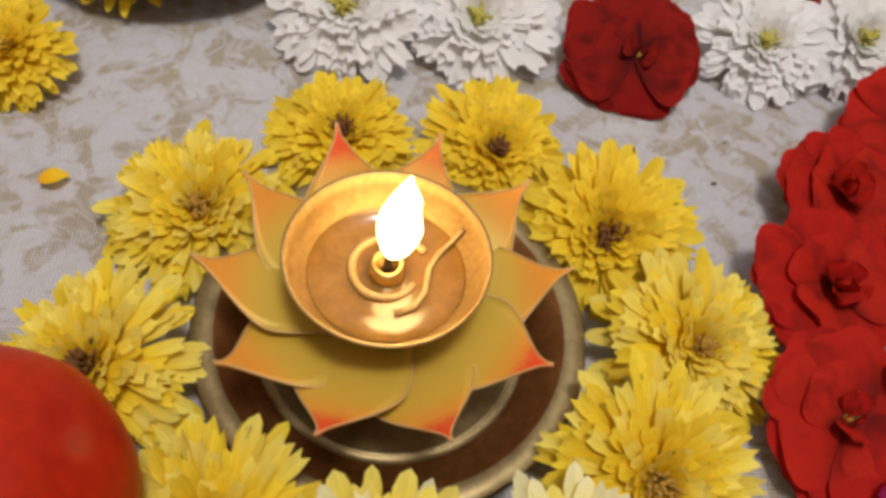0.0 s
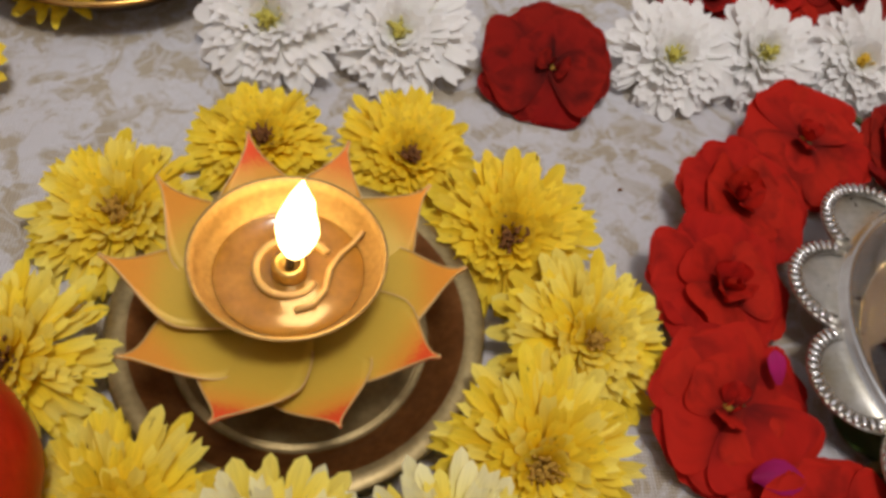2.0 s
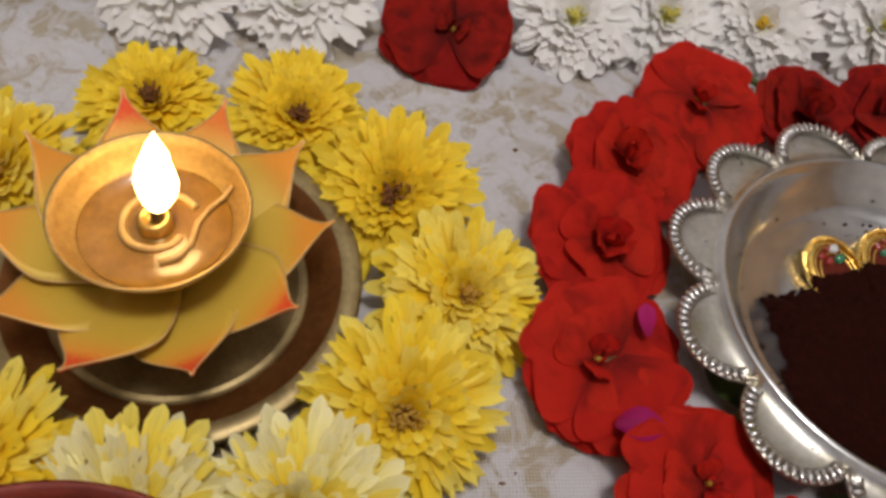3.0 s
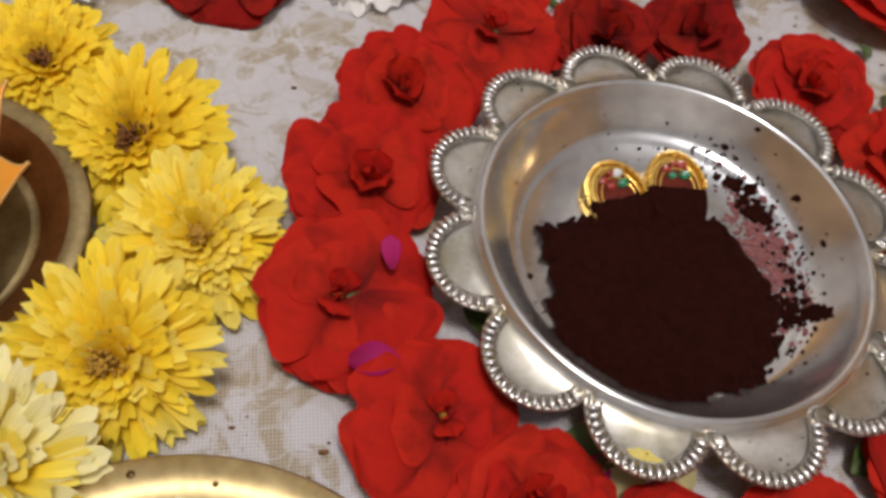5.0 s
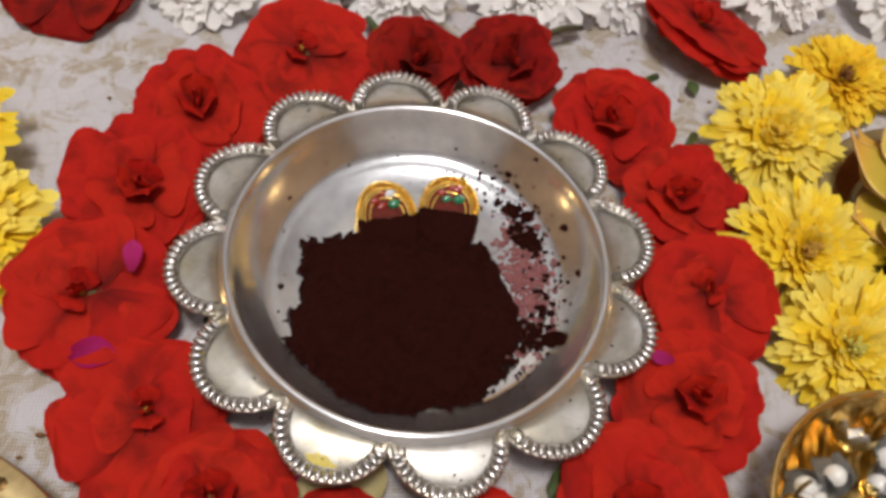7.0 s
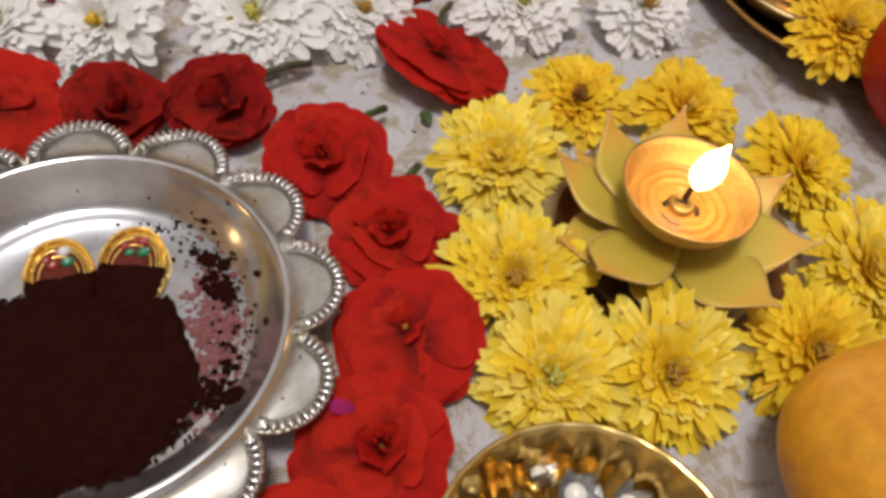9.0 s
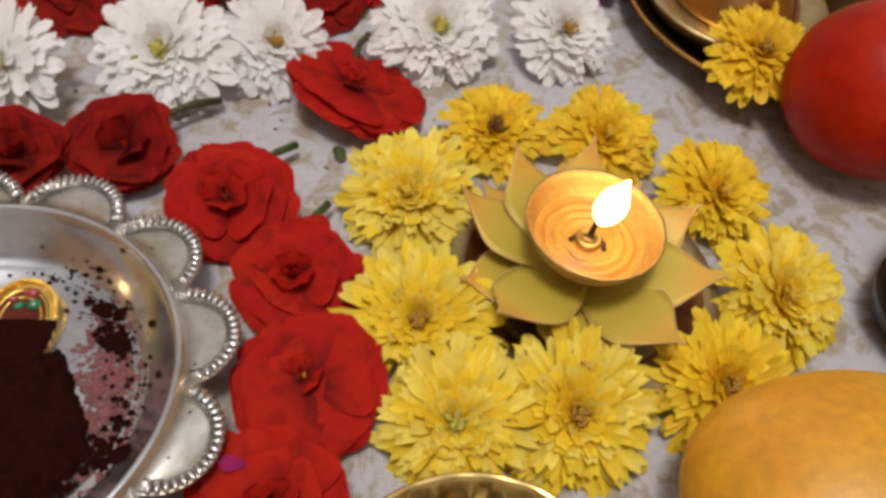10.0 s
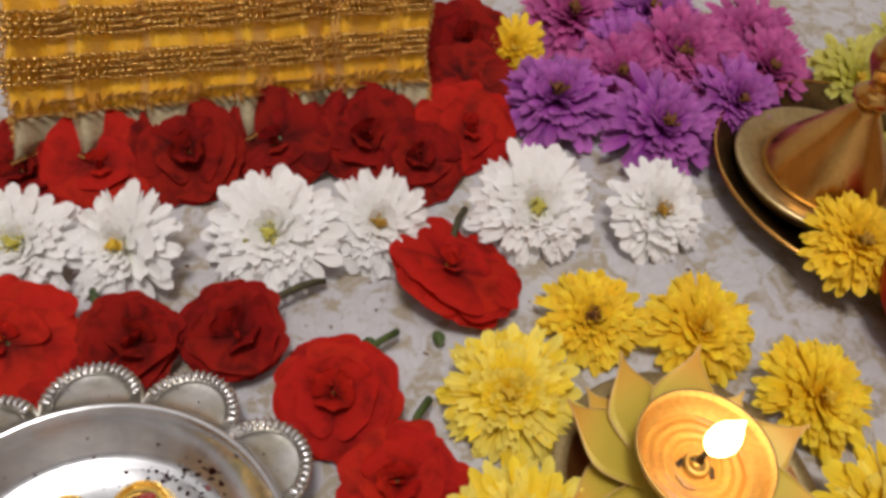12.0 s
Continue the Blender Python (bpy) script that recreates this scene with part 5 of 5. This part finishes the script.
brass_bell()
chrysanthemum(0.5310, 0.2809, 0.0220, GOLDEN, 131, "golden yellow chrysanthemum leaning on the brass plate rim", "chrysanthemums on brass plates", FLORET, 0.18, (0, -4), z=0.0140)
bell_plate(-0.040, 0.338, 0.055, "dark brass plate with a bright rim by white flowers")
chrysanthemum(-0.048, 0.306, 0.0190, YELLOW, 133, "bright yellow chrysanthemum lying in the dark brass plate", "chrysanthemums on brass plates", None, 0, (-10, 0), z=0.0045)


def ladle_lamp():
    th = thing("iron_lamp", pose(0.5505, 0.1560, 0), "small blackened metal lamp bowl with a curled handle", "lamp")
    part("bowl_body", lathe([(0, 0), (0.012, 0), (0.020, 0.006), (0.024, 0.016), (0.0245, 0.018), (0.0235, 0.018), (0.018, 0.008), (0, 0.004)], 48), BLACKMETAL, th)
    part("handle", tube([(-0.006, 0.020, 0.016), (-0.004, 0.026, 0.022), (0.002, 0.030, 0.030), (0.012, 0.034, 0.036), (0.024, 0.036, 0.036)], 0.0035, 10, 1.3), BLACKMETAL, th)


ladle_lamp()


# ---- the yellow garment at the back ----
def garment():
    x0, x1 = 0.1909, 0.3618
    th = thing("yellow_garment", pose(0, 0, 0), "pleated yellow silk garment with gold braid rows and lace hem", "cloth")
    def at(s, h, out=0.0):
        """s along the hem, h up the cloth from the hem."""
        x = x0 + (x1 - x0) * s
        pleat = 0.0060 * math.sin(s * 40 + 1.4 * math.sin(s * 9)) + 0.0016 * math.sin(s * 83)
        y = 0.3370 + 0.0320 * s + h * 0.60 - pleat * 0.8 - out
        return Vector((x + 0.02 * h * (s - 0.5) + 0.0012 * math.sin(h * 160 + s * 7), y, 0.013 + h * 0.80 + pleat * 0.6 + out))
    def sheet(h0, h1, nh, out, ns=170, wave=0.0, thick=0.0008):
        bm = bmesh.new()
        grid = [[bm.verts.new(at(i / ns, h0 + (h1 - h0) * j / nh - (wave * (0.5 + 0.5 * math.cos(i / ns * 36)) if j == 0 else 0), out)) for j in range(nh + 1)] for i in range(ns + 1)]
        for i in range(ns):
            for j in range(nh):
                bm.faces.new((grid[i][j], grid[i + 1][j], grid[i + 1][j + 1], grid[i][j + 1]))
        thicken(bm, thick)
        return bm
    part("silk", sheet(0.012, 0.150, 30, 0.0), YELLOWSILK, th)
    part("lace_hem", sheet(0.001, 0.013, 4, 0.0004, wave=0.005), LACE, th, "dull gold lace hem")
    def braid(h, w, strands, pitch, chain=None):
        """Rows of small slanted links that make a plaited trim; on a chain each link is a piece of its own."""
        bm = bmesh.new()
        link = to_mesh("braid_link", ball(1.0, (1, 1, 1), 1), BRAID)
        n = int(150 / pitch)
        for row in range(strands):
            hh = h + w * (row / max(1, strands - 1) - 0.5) if strands > 1 else h
            for i in range(n):
                s = (i + 0.5 * (row % 2)) / n
                if s > 1:
                    continue
                p, q = at(s, hh, 0.0017), at(min(1.001, s + 0.004), hh, 0.0017)
                d = (q - p).normalized()
                ang = math.atan2(d.y, d.x) + (0.65 if row % 2 else -0.65)
                m = Matrix.Translation(p) @ Matrix.Rotation(ang, 4, "Z") @ Matrix.Rotation(radians(-50), 4, "X") @ Matrix.Diagonal((0.0013 * pitch, 0.0006 * pitch, 0.0007, 1))
                if chain:
                    share("braid_link", link, chain, m)
                else:
                    bmesh.ops.create_icosphere(bm, subdivisions=1, radius=1.0, matrix=m)
        return bm
    tape = part("gold_braid", sheet(0.0122, 0.0178, 4, -0.0002), BRAID, th, "plaited gold braid chain on a woven tape")
    braid(0.0150, 0.0050, 2, 2.8, tape).free()
    tagged(part("gold_braid", braid(0.0300, 0.0095, 5, 1.9), BRAID, th), "broad plaited gold braid", kind="stuff")
    tagged(part("gold_braid", braid(0.0480, 0.0095, 5, 1.9), BRAID, th), "broad plaited gold braid", kind="stuff")
    tagged(part("gold_braid", braid(0.0700, 0.0095, 5, 1.9), BRAID, th), "broad plaited gold braid", kind="stuff")
    for s in (0.002, 0.998):
        bm = bmesh.new()
        for i in range(70):
            p = at(s, 0.004 + i * 0.0017, 0.0014)
            bmesh.ops.create_icosphere(bm, subdivisions=1, radius=1.0, matrix=Matrix.Translation(p) @ Matrix.Rotation(0.7 if i % 2 else -0.7, 4, "Z") @ Matrix.Diagonal((0.0016, 0.0007, 0.0008, 1)))
        tagged(part("gold_edging", bm, BRAID, th), "narrow gold thread edging", kind="stuff")
    bm = bmesh.new()
    for i in range(230):
        s = i / 230
        p = at(s, -0.0005 - 0.005 * (0.5 + 0.5 * math.cos(s * 36)), 0.0012)
        bmesh.ops.create_icosphere(bm, subdivisions=1, radius=0.0007, matrix=Matrix.Translation(p))
    tagged(part("hem_trim", bm, BRAID, th), "gold thread scallops", kind="stuff")
    return th


garment()


# ---- small litter on the cloth ----
def loose_petal(x, y, rot, material, size, label, z=0.0012):
    th = new("loose_petal", to_mesh("loose_petal", blade(5, 4, lambda u: 0.36 * math.sin(math.pi * min(0.96, 0.1 + 0.86 * u)), lambda u, v: (0.12 * math.sin(3 * u) + 0.15 * v * v, 0)), material))
    th.matrix_basis = pose(x, y, z, 0, 0, rot) @ Matrix.Diagonal((size, size, size, 1))
    return tagged(th, label, "petal")


loose_petal(-0.056, 0.214, 20, GOLDEN, 0.008, "small orange petal fallen on the cloth")
loose_petal(0.3302, 0.2400, 80, LEAF, 0.010, "small dry dark green leaf on the cloth")
loose_petal(0.3579, 0.2455, 100, LEAF, 0.007, "small dry dark green leaf on the cloth")
for x, y, rot, ss in ((0.218, 0.088, 60, 0.016), (0.238, 0.090, 100, 0.014), (0.190, 0.128, 10, 0.014)):
    loose_petal(x, y, rot, SEPAL, ss, "pale green rose sepal by the silver plate")
for x, y, rot, ss in ((0.1900, 0.1480, -60, 0.016), (0.1860, 0.1290, -35, 0.018), (0.2090, 0.1060, -15, 0.018), (0.2860, 0.0930, 25, 0.016)):
    loose_petal(x, y, rot, LEAF, ss, "dark green rose sepal beside the silver plate", 0.0016)
loose_petal(0.1560, 0.1270, -5, MAGENTA, 0.013, "loose magenta petal fallen on a red rose", 0.0105)
loose_petal(0.2130, 0.0930, 60, MAGENTA, 0.010, "loose magenta petal beside a red rose", 0.0030)
bm = bmesh.new()
rnd = random.Random(77)
for k in range(130):
    x, y = rnd.choice(((rnd.gauss(0.135, 0.02), rnd.gauss(0.10, 0.012)), (rnd.uniform(-0.05, 0.5), rnd.uniform(0.08, 0.36)), (rnd.gauss(0.35, 0.03), rnd.gauss(0.25, 0.02))))
    s = abs(rnd.gauss(0, 0.00025)) + 0.00018
    bmesh.ops.create_icosphere(bm, subdivisions=1, radius=s, matrix=Matrix.Translation((x, y, s * 0.2)) @ Matrix.Diagonal((rnd.uniform(0.8, 2.2), 1, 0.7, 1)))
crumbs = new("crumbs", to_mesh("crumbs", bm, BURNT))
tagged(crumbs, "dark brown crumbs scattered on the cloth", "crumbs", kind="stuff")
